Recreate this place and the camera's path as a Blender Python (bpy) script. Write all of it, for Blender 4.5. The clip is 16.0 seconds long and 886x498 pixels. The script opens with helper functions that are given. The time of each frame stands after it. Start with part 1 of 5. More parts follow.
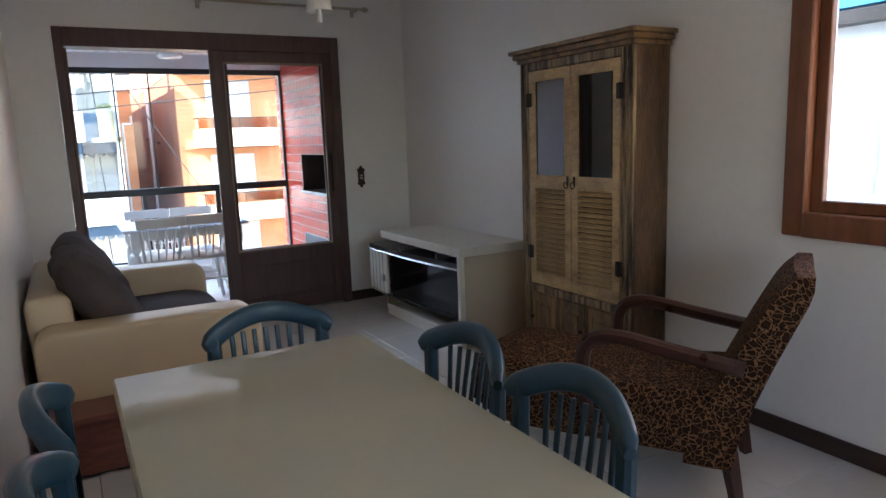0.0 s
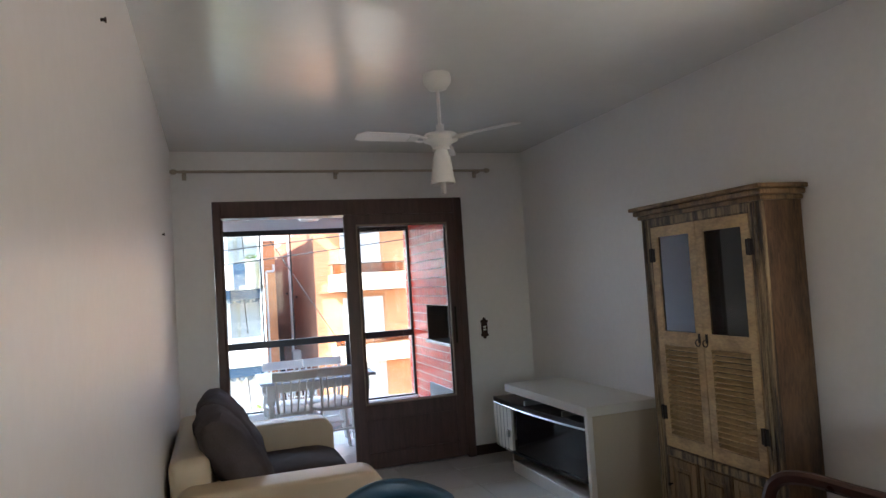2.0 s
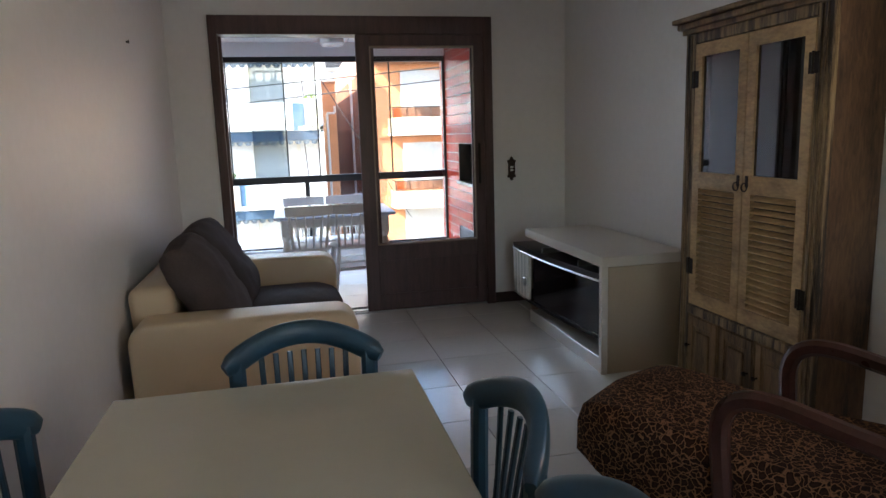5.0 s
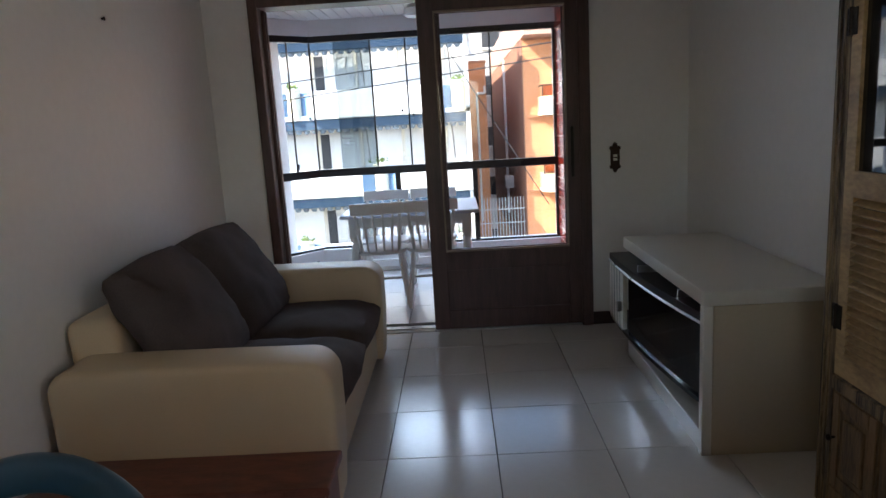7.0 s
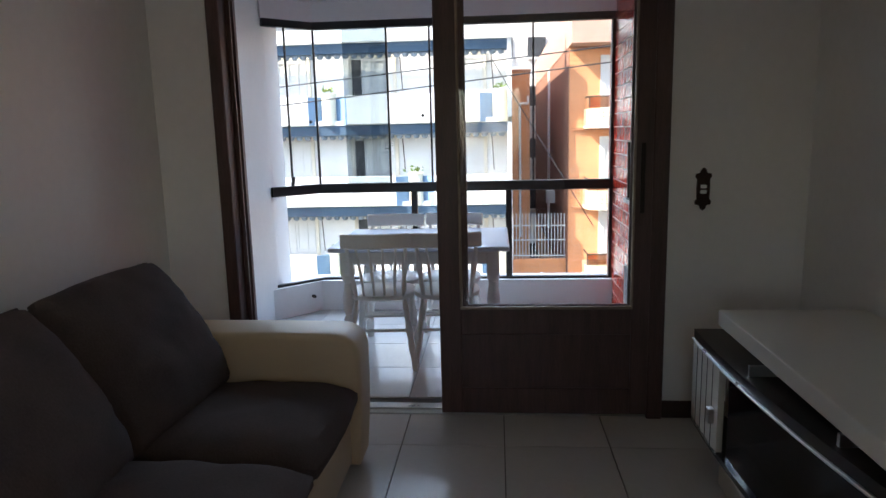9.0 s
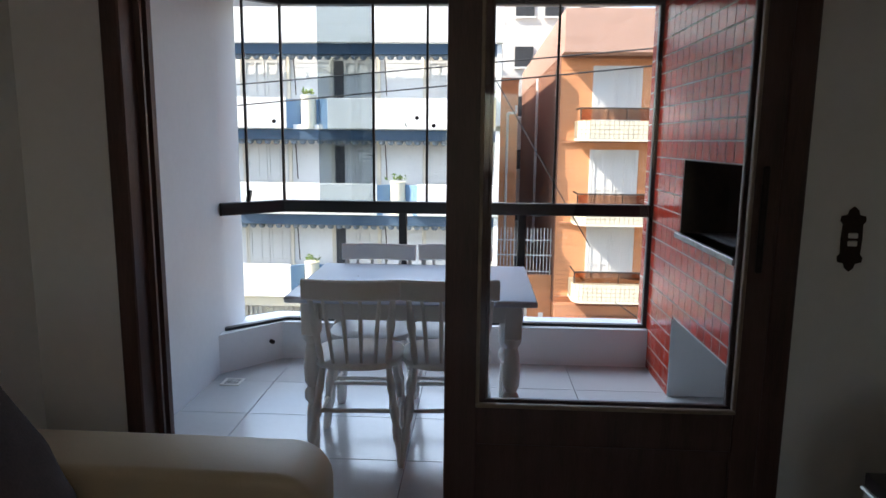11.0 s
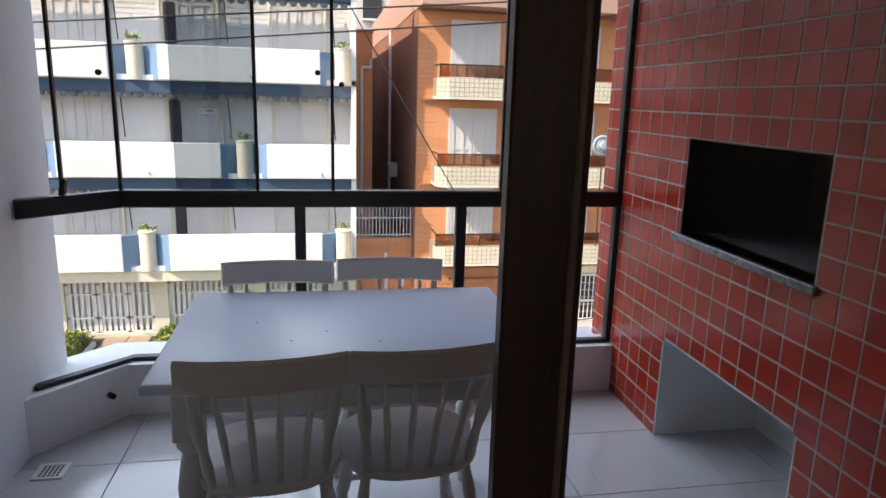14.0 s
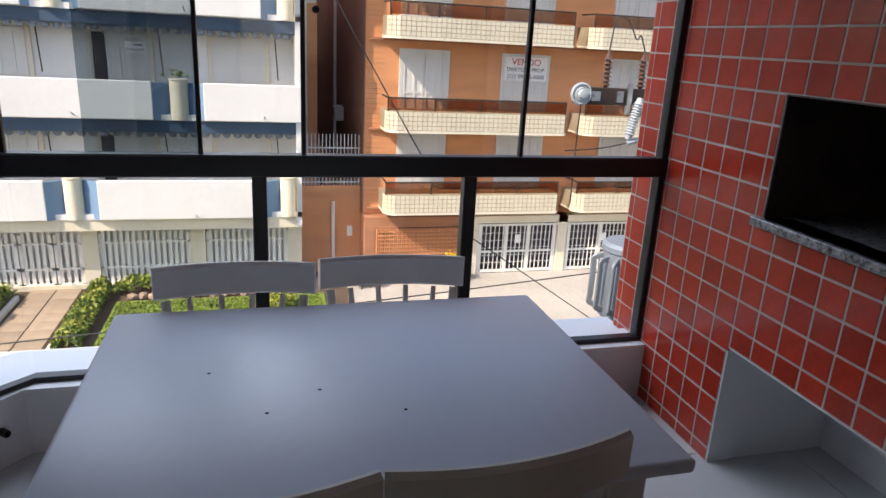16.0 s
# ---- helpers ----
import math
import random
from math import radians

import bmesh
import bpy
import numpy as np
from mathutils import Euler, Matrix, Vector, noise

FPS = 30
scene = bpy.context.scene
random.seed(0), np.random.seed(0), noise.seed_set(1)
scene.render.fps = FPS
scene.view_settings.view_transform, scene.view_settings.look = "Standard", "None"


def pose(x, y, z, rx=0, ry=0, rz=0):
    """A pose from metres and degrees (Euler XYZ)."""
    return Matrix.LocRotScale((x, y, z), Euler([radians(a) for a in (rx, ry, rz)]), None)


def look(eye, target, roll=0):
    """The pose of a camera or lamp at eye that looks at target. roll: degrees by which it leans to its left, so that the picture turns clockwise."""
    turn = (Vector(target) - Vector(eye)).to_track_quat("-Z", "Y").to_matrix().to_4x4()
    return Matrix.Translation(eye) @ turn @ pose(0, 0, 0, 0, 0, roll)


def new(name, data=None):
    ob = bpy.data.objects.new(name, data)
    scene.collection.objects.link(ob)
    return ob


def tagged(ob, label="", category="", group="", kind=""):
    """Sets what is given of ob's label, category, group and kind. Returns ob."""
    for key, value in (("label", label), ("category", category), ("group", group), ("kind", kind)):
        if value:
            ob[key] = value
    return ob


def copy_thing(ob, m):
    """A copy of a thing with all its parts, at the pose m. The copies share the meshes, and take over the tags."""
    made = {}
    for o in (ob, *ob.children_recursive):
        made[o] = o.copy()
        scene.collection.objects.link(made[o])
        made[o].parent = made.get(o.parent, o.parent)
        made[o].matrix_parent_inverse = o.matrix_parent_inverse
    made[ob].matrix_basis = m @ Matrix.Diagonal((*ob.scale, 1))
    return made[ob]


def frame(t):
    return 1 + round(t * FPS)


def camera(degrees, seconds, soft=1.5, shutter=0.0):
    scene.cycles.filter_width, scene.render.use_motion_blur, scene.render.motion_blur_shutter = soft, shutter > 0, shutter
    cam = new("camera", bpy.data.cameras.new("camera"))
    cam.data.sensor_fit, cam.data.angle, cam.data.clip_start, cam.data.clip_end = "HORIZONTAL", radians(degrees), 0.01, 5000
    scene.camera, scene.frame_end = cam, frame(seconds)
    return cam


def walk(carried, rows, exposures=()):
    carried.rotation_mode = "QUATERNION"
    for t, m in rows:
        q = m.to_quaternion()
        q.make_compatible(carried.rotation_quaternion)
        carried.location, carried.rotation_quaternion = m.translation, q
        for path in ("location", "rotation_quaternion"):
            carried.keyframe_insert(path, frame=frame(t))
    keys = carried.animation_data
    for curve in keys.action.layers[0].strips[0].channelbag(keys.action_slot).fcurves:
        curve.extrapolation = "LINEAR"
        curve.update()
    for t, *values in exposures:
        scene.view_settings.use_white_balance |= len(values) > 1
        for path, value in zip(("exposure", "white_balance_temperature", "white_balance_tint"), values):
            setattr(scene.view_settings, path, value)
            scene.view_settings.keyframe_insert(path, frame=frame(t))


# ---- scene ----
cam = camera(67.0, 16.0)
PATH = [
    (0, (1.103, 0.659, 1.414), (2.066, 2.381, 1.088), -2.1),
    (0.5, (1.124, 0.697, 1.414), (1.922, 2.503, 1.094), -1.9),
    (1, (1.112, 0.664, 1.422), (1.818, 2.512, 1.13), -2.8),
    (1.5, (1.157, 0.651, 1.497), (1.815, 2.539, 1.464), -3.5),
    (2, (1.112, 0.64, 1.546), (1.771, 2.526, 1.642), -3.6),
    (2.5, (1.104, 0.652, 1.53), (1.768, 2.538, 1.468), -2.6),
    (3, (1.176, 0.695, 1.477), (1.85, 2.552, 1.16), -2.2),
    (3.2, (1.186, 0.705, 1.463), (1.868, 2.545, 1.083), -2.3),
    (5.5, (1.838, 1.144, 1.372), (2.152, 3.091, 1.037), -2.0),
    (6, (2.021, 1.32, 1.349), (2.209, 3.277, 0.983), -2.3),
    (6.5, (2.176, 1.596, 1.357), (2.231, 3.556, 0.96), -2.2),
    (7, (2.385, 1.87, 1.398), (2.332, 3.834, 1.023), -3.4),
    (7.5, (2.501, 2.144, 1.394), (2.363, 4.11, 1.051), -3.1),
    (8, (2.486, 2.465, 1.374), (2.32, 4.429, 1.035), -1.9),
    (8.5, (2.464, 2.778, 1.381), (2.299, 4.741, 1.036), -2.4),
    (9, (2.47, 3.082, 1.389), (2.307, 5.045, 1.045), -1.4),
    (11.3, (2.225, 4.316, 1.387), (2.158, 6.29, 1.073), 1.5),
    (11.5, (2.182, 4.409, 1.4), (2.223, 6.385, 1.091), 0.7),
    (12, (2.076, 4.568, 1.411), (2.23, 6.536, 1.085), 0.6),
    (12.5, (2.072, 4.759, 1.414), (2.235, 6.722, 1.066), 0.9),
    (13, (2.061, 4.907, 1.42), (2.206, 6.873, 1.081), 0.8),
    (13.5, (1.999, 5.088, 1.428), (2.189, 7.043, 1.048), 0.4),
    (14, (1.921, 5.261, 1.427), (2.275, 7.18, 0.987), 1.6),
    (14.5, (1.891, 5.448, 1.406), (2.316, 7.346, 0.941), 2.4),
    (15, (1.907, 5.633, 1.409), (2.308, 7.53, 0.919), 2.2),
    (15.5, (1.888, 5.865, 1.392), (2.286, 7.75, 0.854), 2.1),
    (16, (1.834, 6.006, 1.398), (2.349, 7.845, 0.805), 3.1),
]
# stops and white balance as the camera adapts from the dim room to the bright balcony
EXPOSURES = [(0.0, 3.28, 6250, 10), (3.0, 3.20, 6300, 10), (5.5, 2.9, 6450, 10), (7.0, 2.55, 6400, 10), (9.0, 2.3, 6500, 10), (11.5, 1.58, 6600, 10), (12.5, 1.34, 6850, 15), (14.5, 1.12, 7150, 17), (16.0, 0.98, 7150, 17)]
walk(cam, [(t, look(eye, target, roll)) for t, eye, target, roll in PATH], exposures=EXPOSURES)

# world and sun
world = bpy.data.worlds.new("world")
scene.world = world
world.use_nodes = True
wn = world.node_tree
sky = wn.nodes.new("ShaderNodeTexSky")
sky.sky_type, sky.sun_disc = "NISHITA", False
sky.sun_elevation, sky.sun_rotation = radians(43.6), radians(245.6)
wn.links.new(sky.outputs["Color"], wn.nodes["Background"].inputs["Color"])
wn.nodes["Background"].inputs["Strength"].default_value = 0.15
sun_data = bpy.data.lights.new("sun", "SUN")
sun_data.energy, sun_data.angle, sun_data.color = 3.4, radians(0.5), (1.0, 0.94, 0.84)
sun = new("sun", sun_data)
sun.matrix_world = look((-44, -20, 46), (0, 0, 0))


def area_lamp(name, centre, target, w, h, watts, color):
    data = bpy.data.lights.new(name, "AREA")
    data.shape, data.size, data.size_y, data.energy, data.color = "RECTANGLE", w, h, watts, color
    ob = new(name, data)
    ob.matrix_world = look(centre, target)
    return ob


# area lamp added over the street to top up the balcony's sky light
area_lamp("sky_fill_lamp", (-2.6, 14.6, 8.8), (2.0, 7.2, 1.0), 14.0, 9.0, 790, (0.66, 0.81, 1.0))
# daylight in the near half of the side window's opening, warm from the sunlit house opposite
area_lamp("window_daylight", (4.0, 1.545, 1.6), (2.0, 1.6, 1.35), 0.74, 1.0, 2.0, (1.0, 0.72, 0.47))
# area lamp added in the unseen rear window, brightens the room from behind
area_lamp("rear_fill_lamp", (2.2, -1.36, 1.5), (2.35, 3.0, 1.45), 1.2, 1.0, 0.42, (1.0, 0.74, 0.46))


# ---- building helpers ----
def empty_bm():
    return bmesh.new()


def add_box(bm, x0, x1, y0, y1, z0, z1):
    v = [bm.verts.new(p) for p in ((x0, y0, z0), (x1, y0, z0), (x1, y1, z0), (x0, y1, z0), (x0, y0, z1), (x1, y0, z1), (x1, y1, z1), (x0, y1, z1))]
    for f in ((0, 3, 2, 1), (4, 5, 6, 7), (0, 1, 5, 4), (1, 2, 6, 5), (2, 3, 7, 6), (3, 0, 4, 7)):
        bm.faces.new([v[i] for i in f])
    return bm


def box(x0, x1, y0, y1, z0, z1, r=0.0, seg=2):
    bm = add_box(bmesh.new(), x0, x1, y0, y1, z0, z1)
    if r:
        bmesh.ops.bevel(bm, geom=bm.edges[:], offset=r, segments=seg, profile=0.5, affect="EDGES")
    return bm


def merge(*bms):
    out = bmesh.new()
    for b in bms:
        me = bpy.data.meshes.new("tmp")
        b.to_mesh(me)
        out.from_mesh(me)
        bpy.data.meshes.remove(me)
        b.free()
    return out


def moved(bm, m):
    bmesh.ops.transform(bm, matrix=m, verts=bm.verts)
    return bm


def lathe(profile, n=16):
    """Rings of (radius, z) round the z axis."""
    bm = bmesh.new()
    rings = [[bm.verts.new((r * math.cos(2 * math.pi * i / n), r * math.sin(2 * math.pi * i / n), z)) for i in range(n)] for r, z in profile]
    for a, b in zip(rings, rings[1:]):
        for i in range(n):
            bm.faces.new((a[i], a[(i + 1) % n], b[(i + 1) % n], b[i]))
    bm.faces.new(rings[0][::-1])
    bm.faces.new(rings[-1])
    return bm


def sweep(points, section, up=(0, 0, 1), scales=None):
    """A closed section of (u, v) carried along points; v lies near up."""
    bm = bmesh.new()
    pts = [Vector(p) for p in points]
    rings = []
    for i, p in enumerate(pts):
        d = (pts[min(i + 1, len(pts) - 1)] - pts[max(i - 1, 0)]).normalized()
        side = d.cross(Vector(up)).normalized()
        top = side.cross(d)
        s = scales[i] if scales else 1.0
        rings.append([bm.verts.new(p + side * u * s + top * v * s) for u, v in section])
    n = len(section)
    for a, b in zip(rings, rings[1:]):
        for i in range(n):
            bm.faces.new((a[i], a[(i + 1) % n], b[(i + 1) % n], b[i]))
    bm.faces.new(rings[0][::-1])
    bm.faces.new(rings[-1])
    bmesh.ops.recalc_face_normals(bm, faces=bm.faces)
    return bm


def circle(r, n=8):
    return [(r * math.cos(2 * math.pi * i / n), r * math.sin(2 * math.pi * i / n)) for i in range(n)]


def oblong(w, h, r=0.008):
    a, b = w / 2, h / 2
    return [(-a + r, -b), (a - r, -b), (a, -b + r), (a, b - r), (a - r, b), (-a + r, b), (-a, b - r), (-a, -b + r)]


def spline(points, steps=6):
    """A smooth line through points."""
    pts = [Vector(p) for p in points]
    out = []
    for i in range(len(pts) - 1):
        p0, p1, p2, p3 = pts[max(i - 1, 0)], pts[i], pts[i + 1], pts[min(i + 2, len(pts) - 1)]
        for k in range(steps):
            t = k / steps
            out.append(0.5 * (2 * p1 + (p2 - p0) * t + (2 * p0 - 5 * p1 + 4 * p2 - p3) * t * t + (3 * p1 - p0 - 3 * p2 + p3) * t ** 3))
    return out + [pts[-1]]


def prism(outline, z0, z1):
    """A flat outline of (x, y) pulled up from z0 to z1."""
    bm = bmesh.new()
    low = [bm.verts.new((x, y, z0)) for x, y in outline]
    top = [bm.verts.new((x, y, z1)) for x, y in outline]
    n = len(outline)
    bm.faces.new(low[::-1])
    bm.faces.new(top)
    for i in range(n):
        bm.faces.new((low[i], low[(i + 1) % n], top[(i + 1) % n], top[i]))
    bmesh.ops.recalc_face_normals(bm, faces=bm.faces)
    return bm


def between(a, b, r0, r1=None, n=8):
    """A round bar from a to b."""
    a, b = Vector(a), Vector(b)
    up = (0, 0, 1) if abs((b - a).normalized().z) < 0.95 else (0, 1, 0)
    return sweep([a, b], circle(1, n), up, [r0, r0 if r1 is None else r1])


def part(name, bm, material, parent=None, label="", smooth=False, thing_label="", category="", group="", kind=""):
    me = bpy.data.meshes.new(name)
    bm.to_mesh(me)
    bm.free()
    me.materials.append(material)
    if smooth:
        me.shade_smooth()
        me.set_sharp_from_angle(angle=radians(38))
    ob = new(name, me)
    if parent is not None:
        ob.parent = parent
        if parent.parent is None:
            ob.matrix_parent_inverse = parent.matrix_basis.inverted()
    return tagged(ob, label or thing_label, category, group, kind)


def thing(name, label, category, at=(0, 0, 0), group="", kind=""):
    ob = new(name)
    ob.empty_display_size = 0.1
    ob.matrix_basis = Matrix.Translation(at)
    return tagged(ob, label, category, group, kind)


def piece(name, me, at, parent):
    ob = new(name, me)
    ob.parent = parent
    ob.location = at
    return ob


def mesh_of(bm, name, material):
    me = bpy.data.meshes.new(name)
    bm.to_mesh(me)
    bm.free()
    me.materials.append(material)
    return me


def structure(name, bm, material, label):
    return part(name, bm, material, None, label, kind="structure")


# ---- materials ----
def mat(name, col, rough=0.5, metal=0.0, var=0.12, scale=3.0, fine=60.0, bump=0.05, stretch=(1, 1, 1), dark=None, rand=0.0, spec=0.5, coat=0.0, rvar=0.08, warp=0.0, ramp=(0.35, 0.7)):
    m = bpy.data.materials.new(name)
    m.use_nodes = True
    t = m.node_tree
    bs = t.nodes["Principled BSDF"]
    co = t.nodes.new("ShaderNodeTexCoord")
    mp = t.nodes.new("ShaderNodeMapping")
    mp.inputs["Scale"].default_value = stretch
    t.links.new(co.outputs["Object"], mp.inputs["Vector"])
    n1, n2 = t.nodes.new("ShaderNodeTexNoise"), t.nodes.new("ShaderNodeTexNoise")
    for n, s in ((n1, scale), (n2, fine)):
        n.inputs["Scale"].default_value = s
        n.inputs["Detail"].default_value = 5
        n.inputs["Distortion"].default_value = warp
        t.links.new(mp.outputs["Vector"], n.inputs["Vector"])
    mx = t.nodes.new("ShaderNodeMath")
    mx.operation = "MULTIPLY_ADD"
    mx.inputs[1].default_value = 0.35
    t.links.new(n2.outputs["Fac"], mx.inputs[0])
    sc = t.nodes.new("ShaderNodeMath")
    sc.operation = "MULTIPLY"
    sc.inputs[1].default_value = 0.65
    t.links.new(n1.outputs["Fac"], sc.inputs[0])
    t.links.new(sc.outputs[0], mx.inputs[2])
    rp = t.nodes.new("ShaderNodeValToRGB")
    lo = dark or tuple(c * (1 - var) for c in col)
    hi = tuple(min(1, c * (1 + var * 0.6)) for c in col)
    rp.color_ramp.elements[0].position, rp.color_ramp.elements[1].position = ramp
    rp.color_ramp.elements[0].color, rp.color_ramp.elements[1].color = (*lo, 1), (*hi, 1)
    t.links.new(mx.outputs[0], rp.inputs["Fac"])
    out = rp.outputs["Color"]
    if rand:
        oi = t.nodes.new("ShaderNodeObjectInfo")
        mr = t.nodes.new("ShaderNodeMapRange")
        mr.inputs["To Min"].default_value, mr.inputs["To Max"].default_value = 1 - rand, 1 + rand
        t.links.new(oi.outputs["Random"], mr.inputs["Value"])
        hs = t.nodes.new("ShaderNodeHueSaturation")
        t.links.new(mr.outputs["Result"], hs.inputs["Value"])
        t.links.new(out, hs.inputs["Color"])
        out = hs.outputs["Color"]
    t.links.new(out, bs.inputs["Base Color"])
    rr = t.nodes.new("ShaderNodeMapRange")
    rr.inputs["To Min"].default_value, rr.inputs["To Max"].default_value = max(0.02, rough - rvar), min(1, rough + rvar)
    t.links.new(n1.outputs["Fac"], rr.inputs["Value"])
    t.links.new(rr.outputs["Result"], bs.inputs["Roughness"])
    bs.inputs["Metallic"].default_value = metal
    bs.inputs["Specular IOR Level"].default_value = spec
    bs.inputs["Coat Weight"].default_value = coat
    bs.inputs["Coat Roughness"].default_value = 0.08
    if bump:
        bp = t.nodes.new("ShaderNodeBump")
        bp.inputs["Strength"].default_value = bump
        bp.inputs["Distance"].default_value = 0.01
        t.links.new(mx.outputs[0], bp.inputs["Height"])
        t.links.new(bp.outputs["Normal"], bs.inputs["Normal"])
    return m


def leopard():
    m = mat("leopard_plush", (0.3, 0.2, 0.1), 0.85, bump=0.25, fine=300)
    t = m.node_tree
    bs = t.nodes["Principled BSDF"]
    co = t.nodes.new("ShaderNodeTexCoord")
    nz = t.nodes.new("ShaderNodeTexNoise")
    nz.inputs["Scale"].default_value = 22
    mixv = t.nodes.new("ShaderNodeMix")
    mixv.data_type = "VECTOR"
    mixv.inputs["Factor"].default_value = 0.045
    t.links.new(co.outputs["Object"], nz.inputs["Vector"])
    t.links.new(co.outputs["Object"], mixv.inputs["A"])
    t.links.new(nz.outputs["Color"], mixv.inputs["B"])
    vo = t.nodes.new("ShaderNodeTexVoronoi")
    vo.feature = "DISTANCE_TO_EDGE"
    vo.inputs["Scale"].default_value = 47
    t.links.new(mixv.outputs["Result"], vo.inputs["Vector"])
    rp = t.nodes.new("ShaderNodeValToRGB")
    e = rp.color_ramp.elements
    e[0].position, e[0].color = 0.02, (0.21, 0.105, 0.048, 1)
    e[1].position, e[1].color = 0.09, (0.013, 0.007, 0.005, 1)
    e.new(0.34).color = (0.030, 0.013, 0.008, 1)
    t.links.new(vo.outputs["Distance"], rp.inputs["Fac"])
    t.links.new(rp.outputs["Color"], bs.inputs["Base Color"])
    bs.inputs["Specular IOR Level"].default_value = 0.15
    return m


def glass(name, tint=(1, 1, 1), gloss=0.02):
    """Thin clear glass: straight through, with a mirror sheen that grows at grazing angles."""
    m = bpy.data.materials.new(name)
    m.use_nodes = True
    t = m.node_tree
    t.nodes.remove(t.nodes["Principled BSDF"])
    tr, gl = t.nodes.new("ShaderNodeBsdfTransparent"), t.nodes.new("ShaderNodeBsdfGlossy")
    lw, mx = t.nodes.new("ShaderNodeLayerWeight"), t.nodes.new("ShaderNodeMixShader")
    po, ad = t.nodes.new("ShaderNodeMath"), t.nodes.new("ShaderNodeMath")
    po.operation, po.inputs[1].default_value = "POWER", 5.0
    ad.operation, ad.inputs[1].default_value, ad.inputs[2].default_value = "MULTIPLY_ADD", 0.9, 0.022
    lw.inputs["Blend"].default_value = 0.5
    tr.inputs["Color"].default_value = (*tint, 1)
    gl.inputs["Roughness"].default_value = gloss
    t.links.new(lw.outputs["Facing"], po.inputs[0])
    t.links.new(po.outputs[0], ad.inputs[0])
    t.links.new(ad.outputs[0], mx.inputs[0])
    t.links.new(tr.outputs[0], mx.inputs[1])
    t.links.new(gl.outputs[0], mx.inputs[2])
    t.links.new(mx.outputs[0], t.nodes["Material Output"].inputs["Surface"])
    return m


WALL = mat("wall_paint", (0.81, 0.80, 0.78), 0.36, var=0.05, scale=1.2, fine=25, bump=0.06)
CEIL = mat("ceiling_paint", (0.77, 0.77, 0.73), 0.2, var=0.04, scale=0.8, fine=12, bump=0.03)
BALC = mat("balcony_paint", (0.76, 0.76, 0.76), 0.5, var=0.05, scale=1.5, fine=30, bump=0.08)
GROUT = mat("floor_grout", (0.14, 0.13, 0.12), 0.8, var=0.25, scale=5, fine=90)
TILE = mat("floor_tile", (0.59, 0.57, 0.54), 0.16, var=0.05, scale=2, fine=30, bump=0.015, rand=0.04, rvar=0.04, spec=0.36)
BTILE = mat("balcony_tile", (0.53, 0.53, 0.53), 0.18, var=0.05, scale=2, fine=30, bump=0.015, rand=0.03, rvar=0.05)
DOORW = mat("dark_stained_wood", (0.092, 0.049, 0.042), 0.42, var=0.4, scale=4, fine=40, stretch=(6, 6, 0.6), bump=0.12)
TRIMW = mat("red_brown_window_wood", (0.20, 0.075, 0.035), 0.4, var=0.35, scale=4, fine=40, stretch=(6, 6, 0.6), bump=0.1)
SKIRT = mat("skirting_wood", (0.05, 0.026, 0.02), 0.4, var=0.35, scale=5, fine=50, stretch=(0.7, 0.7, 5), bump=0.08)
BLACKAL = mat("black_aluminium", (0.018, 0.018, 0.02), 0.38, 0.3, var=0.2, scale=6, fine=80, bump=0.02)
STEEL = mat("brushed_metal", (0.55, 0.55, 0.53), 0.3, 1.0, var=0.15, scale=12, fine=120, bump=0.03)
IRON = mat("dark_iron", (0.035, 0.028, 0.024), 0.45, 0.7, var=0.4, scale=20, fine=150, bump=0.1)
GLASS = glass("window_glass")
TINTED = glass("grey_window_glass", (0.62, 0.66, 0.68))
CABGLASS = mat("dark_cabinet_glass", (0.018, 0.02, 0.022), 0.025, var=0.1, bump=0.0, rvar=0.004, spec=0.9)
BLACKGLASS = mat("black_glass", (0.006, 0.006, 0.008), 0.08, var=0.1, bump=0.0, rvar=0.02)
CABWOOD = mat("worn_ochre_wood", (0.25, 0.155, 0.07), 0.5, scale=2.4, fine=26, stretch=(5, 5, 0.7), dark=(0.06, 0.036, 0.018), bump=0.25, ramp=(0.38, 0.6), warp=0.6)
CABPALE = mat("pale_louvre_wood", (0.52, 0.355, 0.17), 0.48, scale=3, fine=30, stretch=(5, 1.2, 3), dark=(0.20, 0.125, 0.06), bump=0.18, ramp=(0.3, 0.6))
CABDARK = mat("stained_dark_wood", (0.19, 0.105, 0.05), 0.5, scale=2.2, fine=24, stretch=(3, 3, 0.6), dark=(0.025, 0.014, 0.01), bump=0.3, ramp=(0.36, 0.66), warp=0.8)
CABSTREAK = mat("streaked_driftwood", (0.34, 0.24, 0.125), 0.55, scale=2.6, fine=30, stretch=(9, 9, 0.5), dark=(0.035, 0.024, 0.017), bump=0.35, ramp=(0.42, 0.6), warp=1.0)
SHELFDARK = mat("dark_brown_laminate", (0.022, 0.015, 0.012), 0.35, var=0.3, scale=4, fine=50, stretch=(3, 0.6, 3), bump=0.04)
MELAMINE = mat("off_white_melamine", (0.66, 0.63, 0.56), 0.3, var=0.03, scale=2, fine=60, bump=0.0, rvar=0.02)
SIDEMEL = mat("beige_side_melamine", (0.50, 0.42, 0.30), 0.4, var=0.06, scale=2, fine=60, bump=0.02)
LEATHER = mat("cream_leatherette", (0.60, 0.47, 0.30), 0.42, var=0.06, scale=5, fine=180, bump=0.12)
SUEDE = mat("brown_grey_suede", (0.088, 0.069, 0.064), 0.9, var=0.3, scale=4, fine=140, bump=0.35, spec=0.25)
LEOPARD = leopard()
